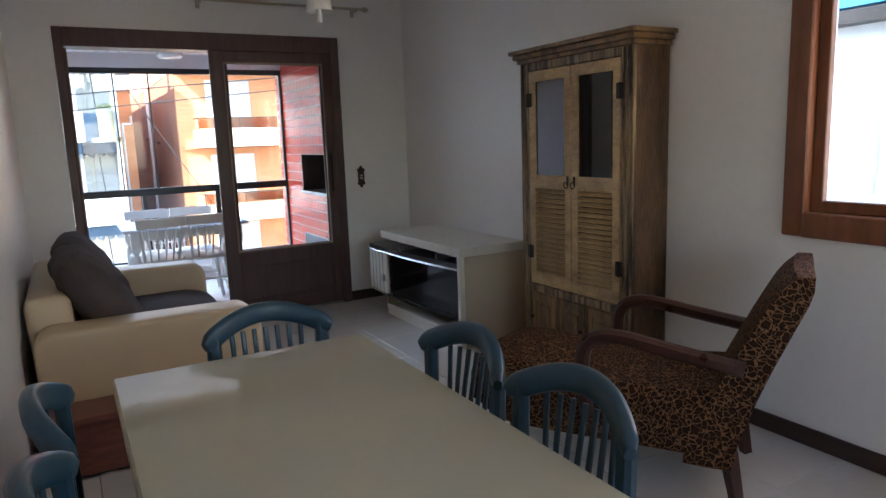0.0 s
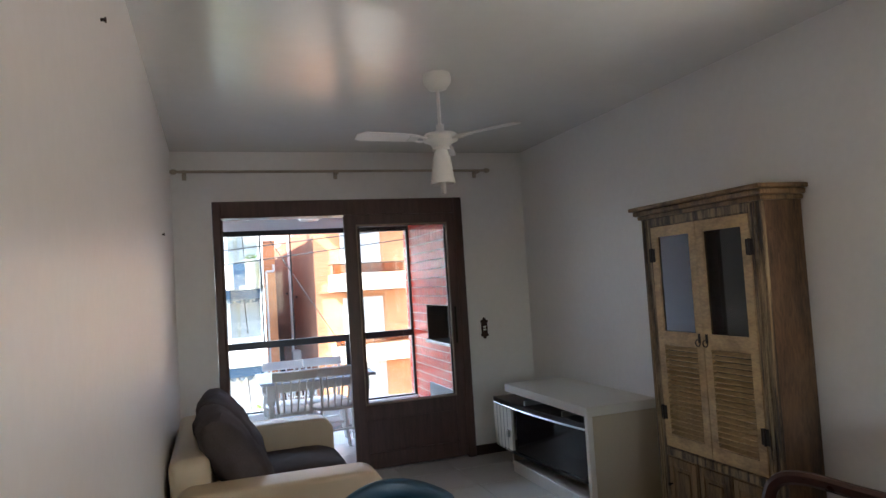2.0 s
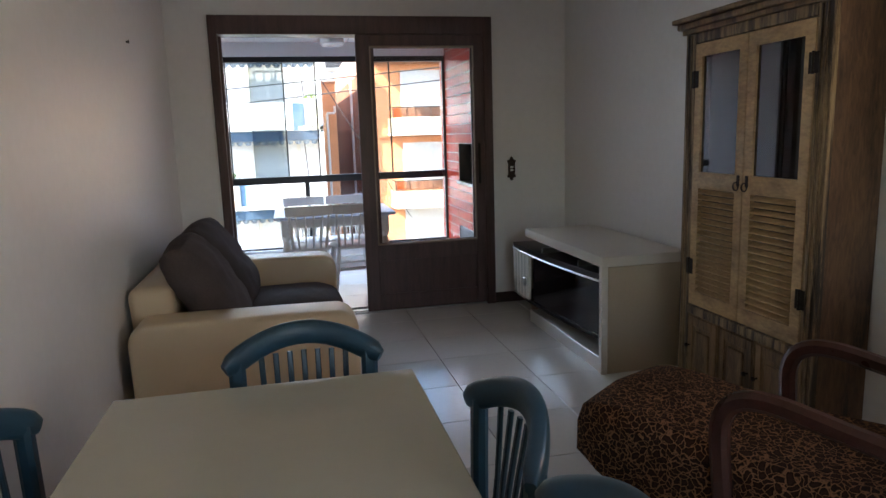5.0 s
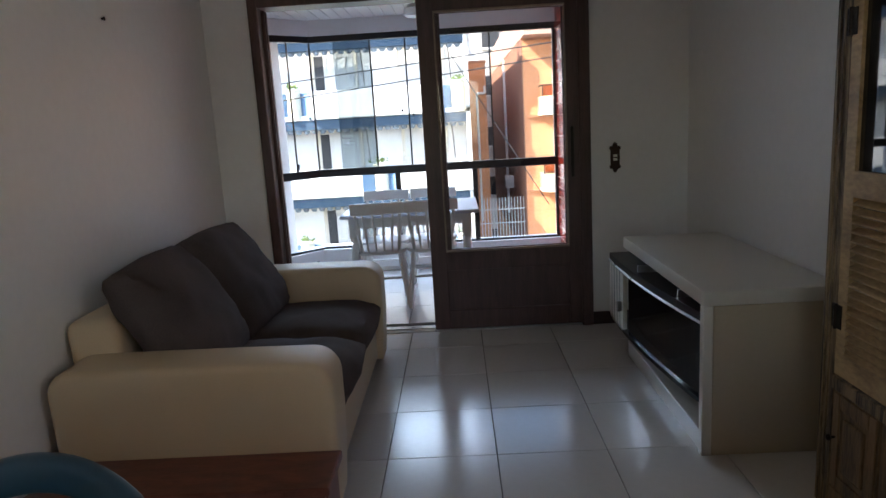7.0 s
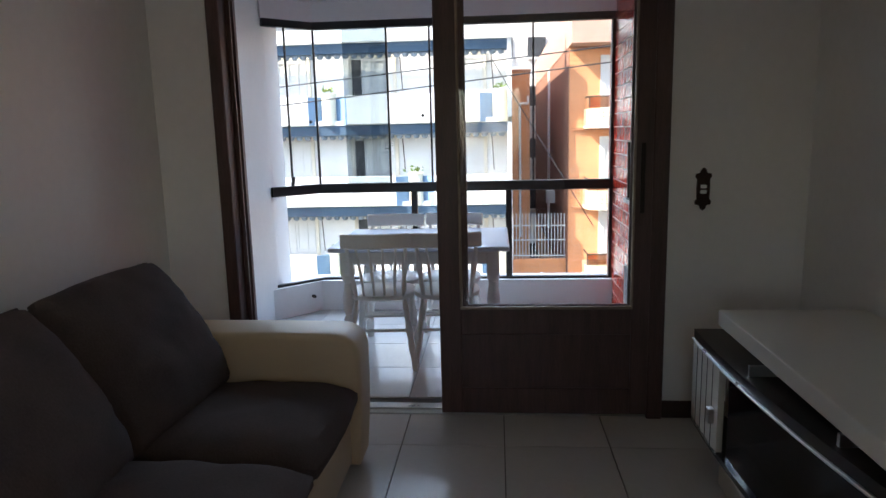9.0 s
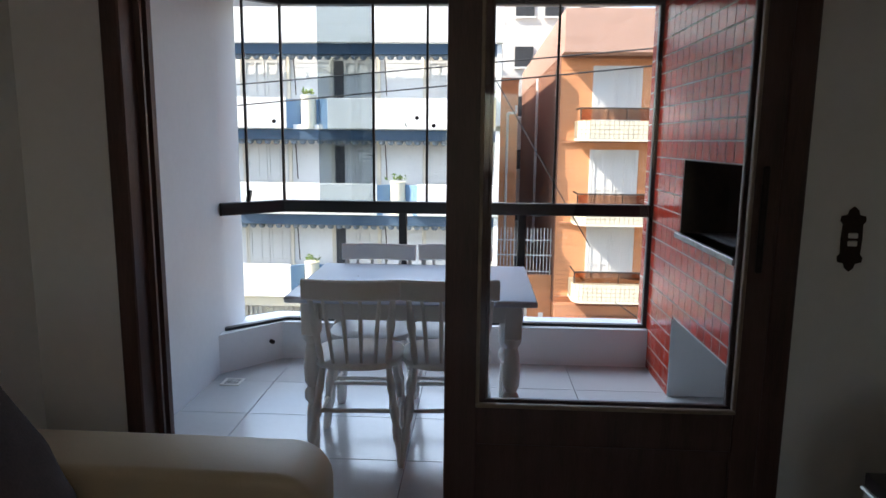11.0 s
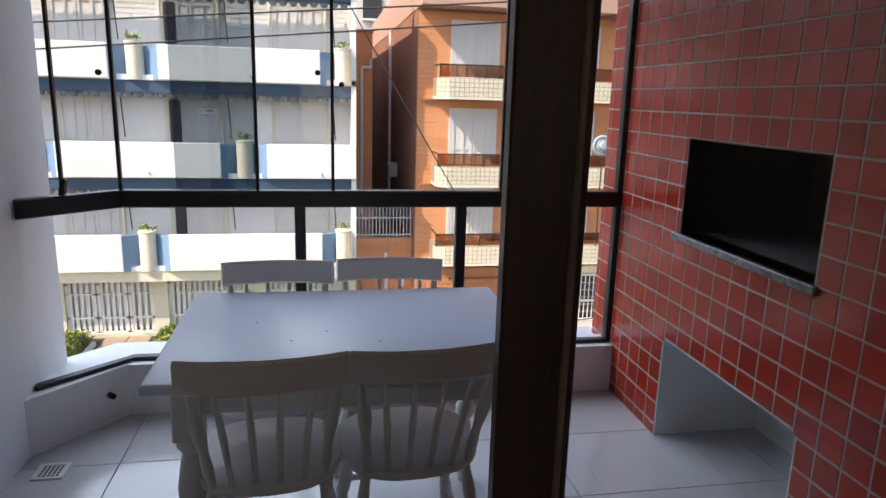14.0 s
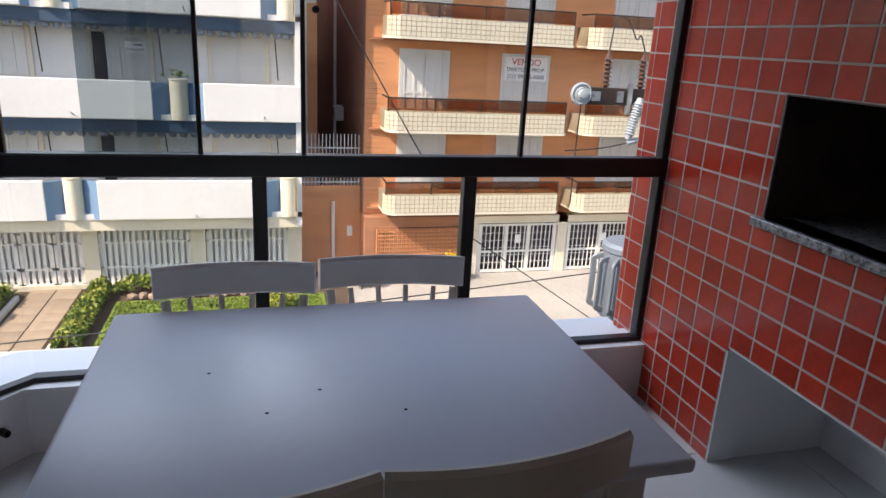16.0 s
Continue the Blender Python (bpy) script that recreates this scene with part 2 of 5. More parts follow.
ARMWOOD = mat("mahogany_arm", (0.05, 0.017, 0.012), 0.3, var=0.4, scale=6, fine=50, stretch=(2, 2, 2), bump=0.06)
BLUE = mat("teal_blue_lacquer", (0.016, 0.052, 0.084), 0.36, var=0.15, scale=6, fine=70, bump=0.06)
TABLE = mat("cream_glass_top", (0.47, 0.45, 0.35), 0.02, var=0.03, scale=1.5, fine=20, bump=0.0, rvar=0.004, spec=1.0)
TABLE.node_tree.nodes["Principled BSDF"].inputs["IOR"].default_value = 1.8
TABLEWOOD = mat("cream_table_wood", (0.50, 0.42, 0.27), 0.4, var=0.1, scale=3, fine=40, bump=0.05)
REDWOOD = mat("red_brown_stained_pine", (0.20, 0.065, 0.045), 0.36, scale=3, fine=30, stretch=(1.2, 5, 5), dark=(0.09, 0.028, 0.02), bump=0.12, ramp=(0.35, 0.65), warp=1.5)
BEADW = mat("pale_bead_wood", (0.30, 0.22, 0.16), 0.45, var=0.3, scale=6, fine=60, bump=0.1)
RODM = mat("beige_painted_rod", (0.42, 0.37, 0.30), 0.4, var=0.1)
WHITEWOOD = mat("white_painted_wood", (0.78, 0.77, 0.745), 0.38, var=0.06, scale=5, fine=60, bump=0.06)
# white lacquer with the blue of the reflected sky put into its colour
SKYTINTTOP = mat("sky_tinted_white_top", (0.63, 0.685, 0.80), 0.33, var=0.04, scale=2, fine=40, bump=0.015, rvar=0.05)
REDTILE = mat("red_glazed_tile", (0.43, 0.037, 0.018), 0.17, var=0.24, scale=6, fine=60, bump=0.03, rand=0.16, rvar=0.05, spec=0.3)
TILEGROUT = mat("pale_grout", (0.48, 0.39, 0.33), 0.85, var=0.2, scale=9, fine=120, bump=0.2)
SOOT = mat("sooty_firebrick", (0.10, 0.07, 0.052), 0.9, var=0.5, scale=5, fine=60, bump=0.4)
GRANITE = mat("speckled_granite", (0.30, 0.30, 0.30), 0.3, scale=60, fine=240, dark=(0.03, 0.03, 0.035), bump=0.03, ramp=(0.42, 0.58))
PLASTIC = mat("white_plastic", (0.72, 0.71, 0.66), 0.35, var=0.05, scale=8, fine=80, bump=0.01)
FROST = mat("frosted_glass", (0.78, 0.78, 0.75), 0.25, var=0.03, bump=0.0)
BROWNMETAL = mat("antique_bronze", (0.05, 0.03, 0.022), 0.45, 0.5, var=0.4, scale=25, fine=140, bump=0.15)
# outside
WBLD = mat("white_render_paint", (0.72, 0.72, 0.69), 0.8, var=0.08, scale=0.5, fine=9, bump=0.15)
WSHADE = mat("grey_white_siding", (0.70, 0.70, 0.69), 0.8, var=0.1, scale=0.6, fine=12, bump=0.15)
BLUEP = mat("mid_blue_paint", (0.15, 0.26, 0.40), 0.7, var=0.12, scale=0.8, fine=10, bump=0.1)
NAVY = mat("navy_fascia_paint", (0.040, 0.080, 0.13), 0.7, var=0.15, scale=0.8, fine=10, bump=0.1)
SURROUND = mat("pale_beige_surround", (0.64, 0.59, 0.49), 0.7, var=0.08, scale=1, fine=14, bump=0.1)
CREAM = mat("cream_render", (0.72, 0.66, 0.51), 0.8, var=0.1, scale=0.7, fine=12, bump=0.2)
GATEW = mat("white_gate_paint", (0.74, 0.73, 0.68), 0.6, var=0.06, scale=2, fine=20)
# near-black that stands in for the shade of unlit interiors
INSHADE = mat("interior_shade_dark", (0.025, 0.027, 0.03), 0.6, var=0.4, scale=1, fine=10)
AWNING = mat("blue_grey_awning_cloth", (0.20, 0.24, 0.28), 0.85, var=0.45, scale=3, fine=20, bump=0.2)
SHUTTER = mat("white_shutter_paint", (0.62, 0.61, 0.58), 0.55, var=0.07, scale=2, fine=20)
ORANGE = mat("orange_brick_facing", (0.68, 0.30, 0.135), 0.8, var=0.16, scale=0.7, fine=14, stretch=(1, 1, 6), bump=0.3)
ORBROWN = mat("brown_brick_facing", (0.42, 0.19, 0.10), 0.85, var=0.25, scale=0.6, fine=12, stretch=(1, 1, 6), bump=0.3)
# brown that puts shade into the brick colour, with mottled stains
SHADESTAIN = mat("shade_and_stain_brown", (0.30, 0.14, 0.08), 0.85, scale=0.35, fine=9, stretch=(1, 1, 0.5), dark=(0.16, 0.075, 0.05), bump=0.3, ramp=(0.3, 0.7))
ROSE = mat("rose_brown_parapet", (0.46, 0.28, 0.21), 0.8, var=0.12, scale=0.7, fine=14, stretch=(1, 1, 6), bump=0.3)
MOSAIC = mat("cream_mosaic", (0.66, 0.60, 0.45), 0.45, var=0.1, scale=2, fine=30, bump=0.1)
MOSGROUT = mat("mosaic_joint", (0.30, 0.24, 0.16), 0.8, var=0.2)
RAILM = mat("dark_rail_metal", (0.06, 0.045, 0.035), 0.45, 0.5, var=0.3, scale=4, fine=30)
GREYBLD = mat("pale_grey_render", (0.58, 0.55, 0.50), 0.85, var=0.15, scale=0.4, fine=8, bump=0.15)
ASPHALT = mat("asphalt", (0.055, 0.055, 0.057), 0.9, var=0.3, scale=0.4, fine=20, bump=0.3)
PAVE = mat("pale_concrete_paving", (0.44, 0.41, 0.36), 0.85, var=0.2, scale=0.5, fine=9, bump=0.25)
PATHST = mat("tan_flagstone", (0.36, 0.28, 0.20), 0.85, var=0.25, scale=0.9, fine=10, bump=0.3, rand=0.12)
KERB = mat("whitewashed_kerb", (0.68, 0.67, 0.63), 0.8, var=0.15, scale=1, fine=14, bump=0.2)
SOIL = mat("garden_soil", (0.10, 0.07, 0.045), 0.95, var=0.4, scale=2, fine=20, bump=0.5)
LAWN = mat("lawn_grass", (0.17, 0.24, 0.035), 0.9, var=0.35, scale=1.2, fine=30, bump=0.5)
LEAF = mat("hedge_leaf", (0.13, 0.20, 0.03), 0.55, var=0.5, scale=3, fine=25, bump=0.1)
LEAFY = mat("yellow_green_leaf", (0.34, 0.36, 0.05), 0.55, var=0.4, scale=3, fine=25, bump=0.1)
STONE = mat("rounded_garden_stone", (0.36, 0.26, 0.19), 0.85, var=0.3, scale=5, fine=40, bump=0.3, rand=0.15)
CONCRETE = mat("pole_concrete", (0.36, 0.35, 0.33), 0.9, var=0.2, scale=2, fine=30, bump=0.3)
TRANSF = mat("transformer_grey_paint", (0.18, 0.21, 0.24), 0.45, 0.2, var=0.12, scale=3, fine=40, bump=0.05)
PORCELAIN = mat("brown_porcelain", (0.10, 0.055, 0.04), 0.2, var=0.2, scale=8, bump=0.0)
POLYMER = mat("grey_polymer", (0.38, 0.42, 0.45), 0.45, var=0.1, scale=8)
CABLE = mat("black_cable", (0.02, 0.02, 0.02), 0.6, var=0.2)
SIGNW = mat("sign_white", (0.80, 0.80, 0.78), 0.5, var=0.03)
SIGNR = mat("sign_red", (0.55, 0.03, 0.03), 0.5, var=0.05)
# black of sign print, also of the shade painted behind the louvres
SIGNSHADE = mat("sign_and_shade_black", (0.03, 0.03, 0.035), 0.5, var=0.05)
YELLOW = mat("yellow_flower", (0.75, 0.52, 0.02), 0.6, var=0.15)
SKYBLUE = mat("sky_blue_fascia", (0.10, 0.42, 0.62), 0.6, var=0.08)
OCHRE = mat("ochre_roof_tile", (0.50, 0.36, 0.12), 0.8, var=0.2, scale=2, fine=20, bump=0.3)

# ---- setting: room and balcony ----
XL, XR, YB, YD, YO, H, HB = 0.85, 3.87, -1.3, 6.22, 6.37, 2.69, 2.37

wall_left = structure("wall_left", box(XL - 0.15, XL, YB - 0.15, YO, -0.1, H), WALL, "plain off-white painted wall behind the sofa")
# rear wall, with an unseen window added to light the room from behind
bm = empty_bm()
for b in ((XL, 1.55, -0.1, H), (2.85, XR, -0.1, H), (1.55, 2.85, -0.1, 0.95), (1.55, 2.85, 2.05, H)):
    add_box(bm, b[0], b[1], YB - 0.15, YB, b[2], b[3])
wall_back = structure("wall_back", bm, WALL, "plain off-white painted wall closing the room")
ceiling = structure("ceiling", box(XL - 0.15, XR + 0.17, YB - 0.15, YO, H, H + 0.15), CEIL, "smooth satin off-white painted ceiling")

# wall with the side window
WY0, WY1, WZ0, WZ1 = 1.14, 2.40, 1.03, 2.16
bm = empty_bm()
add_box(bm, XR, XR + 0.17, YB - 0.15, WY0, -0.1, H)
add_box(bm, XR, XR + 0.17, WY1, YO, -0.1, H)
add_box(bm, XR, XR + 0.17, WY0, WY1, -0.1, WZ0)
add_box(bm, XR, XR + 0.17, WY0, WY1, WZ1, H)
wall_right = structure("wall_right", bm, WALL, "plain off-white painted wall with a side window")

# wall with the balcony door
DX0, DX1, DZ = 1.142, 3.25, 2.285
bm = empty_bm()
add_box(bm, XL, DX0, YD, YO, -0.1, H)
add_box(bm, DX1, XR, YD, YO, -0.1, H)
add_box(bm, DX0, DX1, YD, YO, DZ, H)
wall_door = structure("wall_door", bm, WALL, "off-white painted wall round the balcony door")

floor = structure("floor", box(XL - 0.1, XR + 0.1, YB - 0.1, YD + 0.02, -0.16, -0.010), GROUT, "glossy pale grey floor tiles with dark joints")
balcony_floor = structure("balcony_floor", box(0.6, 4.0, YD + 0.02, 8.5, -0.16, -0.010), GROUT, "glossy white balcony floor tiles with grey joints")

# skirting
for n, (x0, x1, y0, y1) in enumerate(((XL, XL + 0.014, YB, YD), (XR - 0.014, XR, YB, YD), (XL + 0.014, DX0 - 0.001, YD - 0.014, YD), (DX1 + 0.001, XR - 0.014, YD - 0.014, YD))):
    structure("baseboard", box(x0, x1, y0, y1, 0, 0.085, 0.003, 1), SKIRT, "dark brown wooden skirting board")

# balcony shell
balcony_wall_left = structure("balcony_wall_left", box(0.60, 0.775, YO, 8.36, -0.1, HB), BALC, "white painted balcony side wall")
bm = empty_bm()
add_box(bm, 0.6, 4.05, YO, 8.48, HB + 0.012, HB + 0.2)
for i in range(32):
    x = 0.62 + i * 0.1
    add_box(bm, x, x + 0.092, YO, 8.46, HB, HB + 0.012)
balcony_ceiling = structure("balcony_ceiling", bm, BALC, "white boarded balcony ceiling")
low_outline = [(0.775, 7.90), (1.06, 8.23), (3.362, 8.23), (3.362, 8.4), (1.0, 8.4), (0.775, 8.16)]
balcony_parapet = structure("balcony_parapet", prism(low_outline, -0.1, 0.238), BALC, "low white rendered balcony parapet")
# tiled ledge outside
ledge = structure("ledge", prism([(0.5, 8.06), (0.775, 8.16), (1.0, 8.4), (3.362, 8.4), (3.362, 8.58), (0.93, 8.58), (0.5, 8.16)], 0.05, 0.215), BALC, "pale tiled outer ledge of the balcony")
moulding = structure("moulding", merge(sweep([(0.775, 7.99, 2.3), (1.09, 8.27, 2.3), (3.362, 8.27, 2.3)], [(-0.05, -0.07), (0.02, -0.07), (0.02, 0.07), (-0.09, 0.07), (-0.09, 0.05), (-0.06, 0.0)])), BALC, "white plaster moulding over the balcony glazing")
upper_band = structure("upper_band", prism([(0.6, 7.96), (0.775, 8.02), (1.07, 8.3), (3.5, 8.3), (3.5, 8.66), (0.6, 8.66)], 2.234, 2.7), BALC, "white outer band over the balcony")

# ---- balcony door ----
door_1 = structure("door_1", merge(
    box(DX0 + 0.002, DX0 + 0.062, YD - 0.03, YO + 0.01, 0.0, DZ - 0.002, 0.005, 1),
    box(DX1 - 0.075, DX1 - 0.002, YD - 0.03, YO + 0.01, 0.0, DZ - 0.002, 0.005, 1),
    box(DX0 + 0.062, DX1 - 0.075, YD - 0.03, YO + 0.01, DZ - 0.135, DZ - 0.002, 0.005, 1)), DOORW, "dark stained wooden balcony door, slid half open")
part("door_threshold", merge(box(DX0 + 0.06, DX1 - 0.07, YD + 0.0, YO - 0.02, -0.004, 0.008, 0.002, 1), box(DX0 + 0.06, DX1 - 0.07, YD + 0.04, YD + 0.05, 0.008, 0.018)), STEEL, door_1, "worn aluminium sliding track")
part("stop_bead", merge(box(DX0 + 0.062, DX0 + 0.082, YD + 0.062, YD + 0.075, 0.02, DZ - 0.14), box(DX0 + 0.062, DX0 + 0.078, YO - 0.035, YO - 0.005, 0.02, DZ - 0.14)), DOORW, door_1)


def door_leaf(name, x0, x1, y, label):
    leaf = part(name, merge(
        box(x0, x0 + 0.105, y, y + 0.035, 0.02, 2.15, 0.004, 1),
        box(x1 - 0.105, x1, y, y + 0.035, 0.02, 2.15, 0.004, 1),
        box(x0 + 0.104, x1 - 0.104, y, y + 0.035, 2.065, 2.15, 0.004, 1),
        box(x0 + 0.104, x1 - 0.104, y, y + 0.035, 0.42, 0.548, 0.004, 1),
        box(x0 + 0.104, x1 - 0.104, y, y + 0.035, 0.02, 0.15, 0.004, 1)), DOORW, door_1, label)
    part("panel", box(x0 + 0.10, x1 - 0.10, y + 0.012, y + 0.026, 0.14, 0.43, 0.003, 1), DOORW, leaf)
    bead = merge(*[box(a, b, y - 0.006, y + 0.012, c, d, 0.003, 1) for a, b, c, d in (
        (x0 + 0.100, x1 - 0.100, 0.546, 0.560), (x0 + 0.100, x1 - 0.100, 2.054, 2.068), (x0 + 0.100, x0 + 0.112, 0.56, 2.054), (x1 - 0.112, x1 - 0.100, 0.56, 2.054))])
    part("glazing_bead", bead, BEADW if name == "fixed_leaf" else DOORW, leaf, "worn wooden glazing bead")
    pane = part("pane", box(x0 + 0.104, x1 - 0.104, y + 0.016, y + 0.020, 0.548, 2.065), GLASS, leaf, "clear glass pane")
    pane.visible_shadow = False
    return leaf


leaf_a = door_leaf("fixed_leaf", 2.187, 3.20, YD - 0.022, "dark wooden glazed door leaf with a solid lower panel")
leaf_b = door_leaf("sliding_leaf", 2.215, 3.195, YD + 0.022, "dark wooden sliding leaf parked behind the fixed one")
part("handle", box(3.12, 3.14, YD - 0.034, YD - 0.022, 1.0, 1.32, 0.004, 1), IRON, leaf_a, "long dark metal pull")

# ---- side window ----
window_1 = structure("window_1", merge(
    box(XR - 0.03, XR + 0.1, WY1 - 0.015, WY1 + 0.085, WZ0 - 0.09, WZ1 + 0.09, 0.006, 1),
    box(XR - 0.03, XR + 0.1, WY0 - 0.085, WY0 + 0.015, WZ0 - 0.09, WZ1 + 0.09, 0.006, 1),
    box(XR - 0.03, XR + 0.1, WY0 + 0.015, WY1 - 0.015, WZ1 - 0.015, WZ1 + 0.09, 0.006, 1),
    box(XR - 0.045, XR + 0.1, WY0 + 0.015, WY1 - 0.015, WZ0 - 0.09, WZ0 + 0.015, 0.006, 1)), TRIMW, "red-brown varnished wooden side window")
for y0, y1 in ((WY0 + 0.015, 1.77), (1.77, WY1 - 0.015)):
    sash = part("sash", merge(box(XR + 0.02, XR + 0.055, y0, y0 + 0.05, WZ0 + 0.015, WZ1 - 0.015, 0.004, 1), box(XR + 0.02, XR + 0.055, y1 - 0.05, y1, WZ0 + 0.015, WZ1 - 0.015, 0.004, 1),
                              box(XR + 0.02, XR + 0.055, y0 + 0.05, y1 - 0.05, WZ0 + 0.015, WZ0 + 0.065, 0.004, 1), box(XR + 0.02, XR + 0.055, y0 + 0.05, y1 - 0.05, WZ1 - 0.065, WZ1 - 0.015, 0.004, 1)), TRIMW, window_1)
    p = part("pane", box(XR + 0.036, XR + 0.040, y0 + 0.05, y1 - 0.05, WZ0 + 0.065, WZ1 - 0.065), GLASS, sash, "clear glass pane")
    p.visible_shadow = False

# unseen window, added as an opening for the rear fill lamp
window_3 = structure("window_3", merge(*[box(*b, 0.006, 1) for b in ((1.47, 1.565, YB - 0.1, YB + 0.03, 0.86, 2.14), (2.835, 2.93, YB - 0.1, YB + 0.03, 0.86, 2.14), (1.565, 2.835, YB - 0.1, YB + 0.03, 2.035, 2.14), (1.565, 2.835, YB - 0.1, YB + 0.045, 0.86, 0.965), (2.17, 2.23, YB - 0.06, YB - 0.02, 0.965, 2.035))]), TRIMW, "unseen added rear window in red-brown varnished wood")
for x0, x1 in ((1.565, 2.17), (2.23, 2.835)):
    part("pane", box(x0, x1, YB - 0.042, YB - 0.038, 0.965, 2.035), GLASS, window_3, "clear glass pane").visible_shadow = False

# ---- balcony glazing ----
balcony_glazing = structure("window_2", merge(
    sweep([(0.775, 8.005, 0.972), (1.078, 8.295, 0.972), (3.362, 8.295, 0.972)], oblong(0.06, 0.074, 0.006)),
    sweep([(0.775, 8.005, 2.205), (1.078, 8.295, 2.205), (3.362, 8.295, 2.205)], oblong(0.06, 0.06, 0.006)),
    sweep([(0.775, 8.005, 0.247), (1.078, 8.295, 0.247), (3.362, 8.295, 0.247)], oblong(0.045, 0.018, 0.003)),
    box(3.325, 3.358, 8.27, 8.32, 0.255, 2.18, 0.004, 1)), BLACKAL, "black aluminium frame of the glazed balcony")
for x in (1.823, 2.56):
    part("mullion", box(x - 0.024, x + 0.024, 8.27, 8.32, 0.256, 0.94, 0.004, 1), BLACKAL, balcony_glazing)
for x0, x1 in ((1.082, 1.799), (1.847, 2.536), (2.584, 3.325)):
    part("pane", box(x0, x1, 8.293, 8.299, 0.25, 0.94), GLASS, balcony_glazing).visible_shadow = False
bay = Vector((1.078 - 0.775, 8.295 - 8.005, 0))
bayn = Vector((0.25, -0.268, 0)).normalized()


def bay_pane(z0, z1, material, t0=0.03, t1=0.97):
    a, b = Vector((0.775, 8.005, 0)) + bay * t0, Vector((0.775, 8.005, 0)) + bay * t1
    n = bayn * 0.003
    return prism([((a - n).x, (a - n).y), ((b - n).x, (b - n).y), ((b + n).x, (b + n).y), ((a + n).x, (a + n).y)], z0, z1)


part("pane", bay_pane(0.25, 0.94, GLASS), GLASS, balcony_glazing).visible_shadow = False
part("pane", bay_pane(1.01, 2.18, GLASS), GLASS, balcony_glazing).visible_shadow = False
for x, w in ((0.905, 0.012), (1.078, 0.014)):
    y = 8.295 if x > 1 else 8.13
    part("seal_strip", box(x - w / 2, x + w / 2, y - 0.012, y + 0.012, 1.005, 2.18, 0.002, 1), BLACKAL, balcony_glazing)
for x in (1.643, 1.97, 2.748):
    part("seal_strip", box(x - 0.007, x + 0.007, 8.282, 8.308, 1.005, 2.18, 0.002, 1), BLACKAL, balcony_glazing)
for x0, x1, y, g in ((1.085, 1.636, 8.292, GLASS), (1.30, 1.644, 8.306, TINTED), (1.650, 1.963, 8.292, GLASS), (1.977, 2.741, 8.292, GLASS), (2.44, 2.754, 8.306, GLASS), (2.755, 3.325, 8.292, GLASS)):
    part("pane", box(x0, x1, y - 0.003, y + 0.003, 1.008, 2.178), g, balcony_glazing).visible_shadow = False
for x, z in ((1.909, 1.518), (2.011, 1.472), (1.045, 1.49)):
    part("knob", moved(lathe([(0.006, 0), (0.012, 0.002), (0.012, 0.014), (0.006, 0.018)], 12), pose(x, 8.286 if x > 1.1 else 8.24, z, 90)), BLACKAL, balcony_glazing)
part("latch", moved(box(-0.01, 0.01, -0.02, 0.02, 0, 0.07, 0.004, 1), pose(0.91, 8.11, 1.012, 0, 12, 0)), BLACKAL, balcony_glazing, "black latch")


# ---- dining corner ----
def dining_table():
    t = thing("dining_table", "cream dining table with a glossy glass top", "table", (1.55, 1.95, 0))
    part("tabletop", box(1.16, 1.945, 1.22, 2.775, 0.715, 0.748, 0.012, 3), TABLEWOOD, t, "cream rounded wooden top", True)
    part("glass_top", box(1.165, 1.94, 1.225, 2.770, 0.7485, 0.756, 0.003, 1), TABLE, t, "glossy cream glass plate")
    part("apron", merge(box(1.23, 1.25, 1.3, 2.69, 0.63, 0.715), box(1.85, 1.87, 1.3, 2.69, 0.63, 0.715), box(1.25, 1.85, 2.67, 2.69, 0.63, 0.715), box(1.25, 1.85, 1.3, 1.32, 0.63, 0.715)), TABLEWOOD, t)
    for x in (1.21, 1.83):
        for y in (1.28, 2.65):
            part("leg", box(x, x + 0.065, y, y + 0.065, 0, 0.71, 0.008, 2), TABLEWOOD, t)


dining_table()


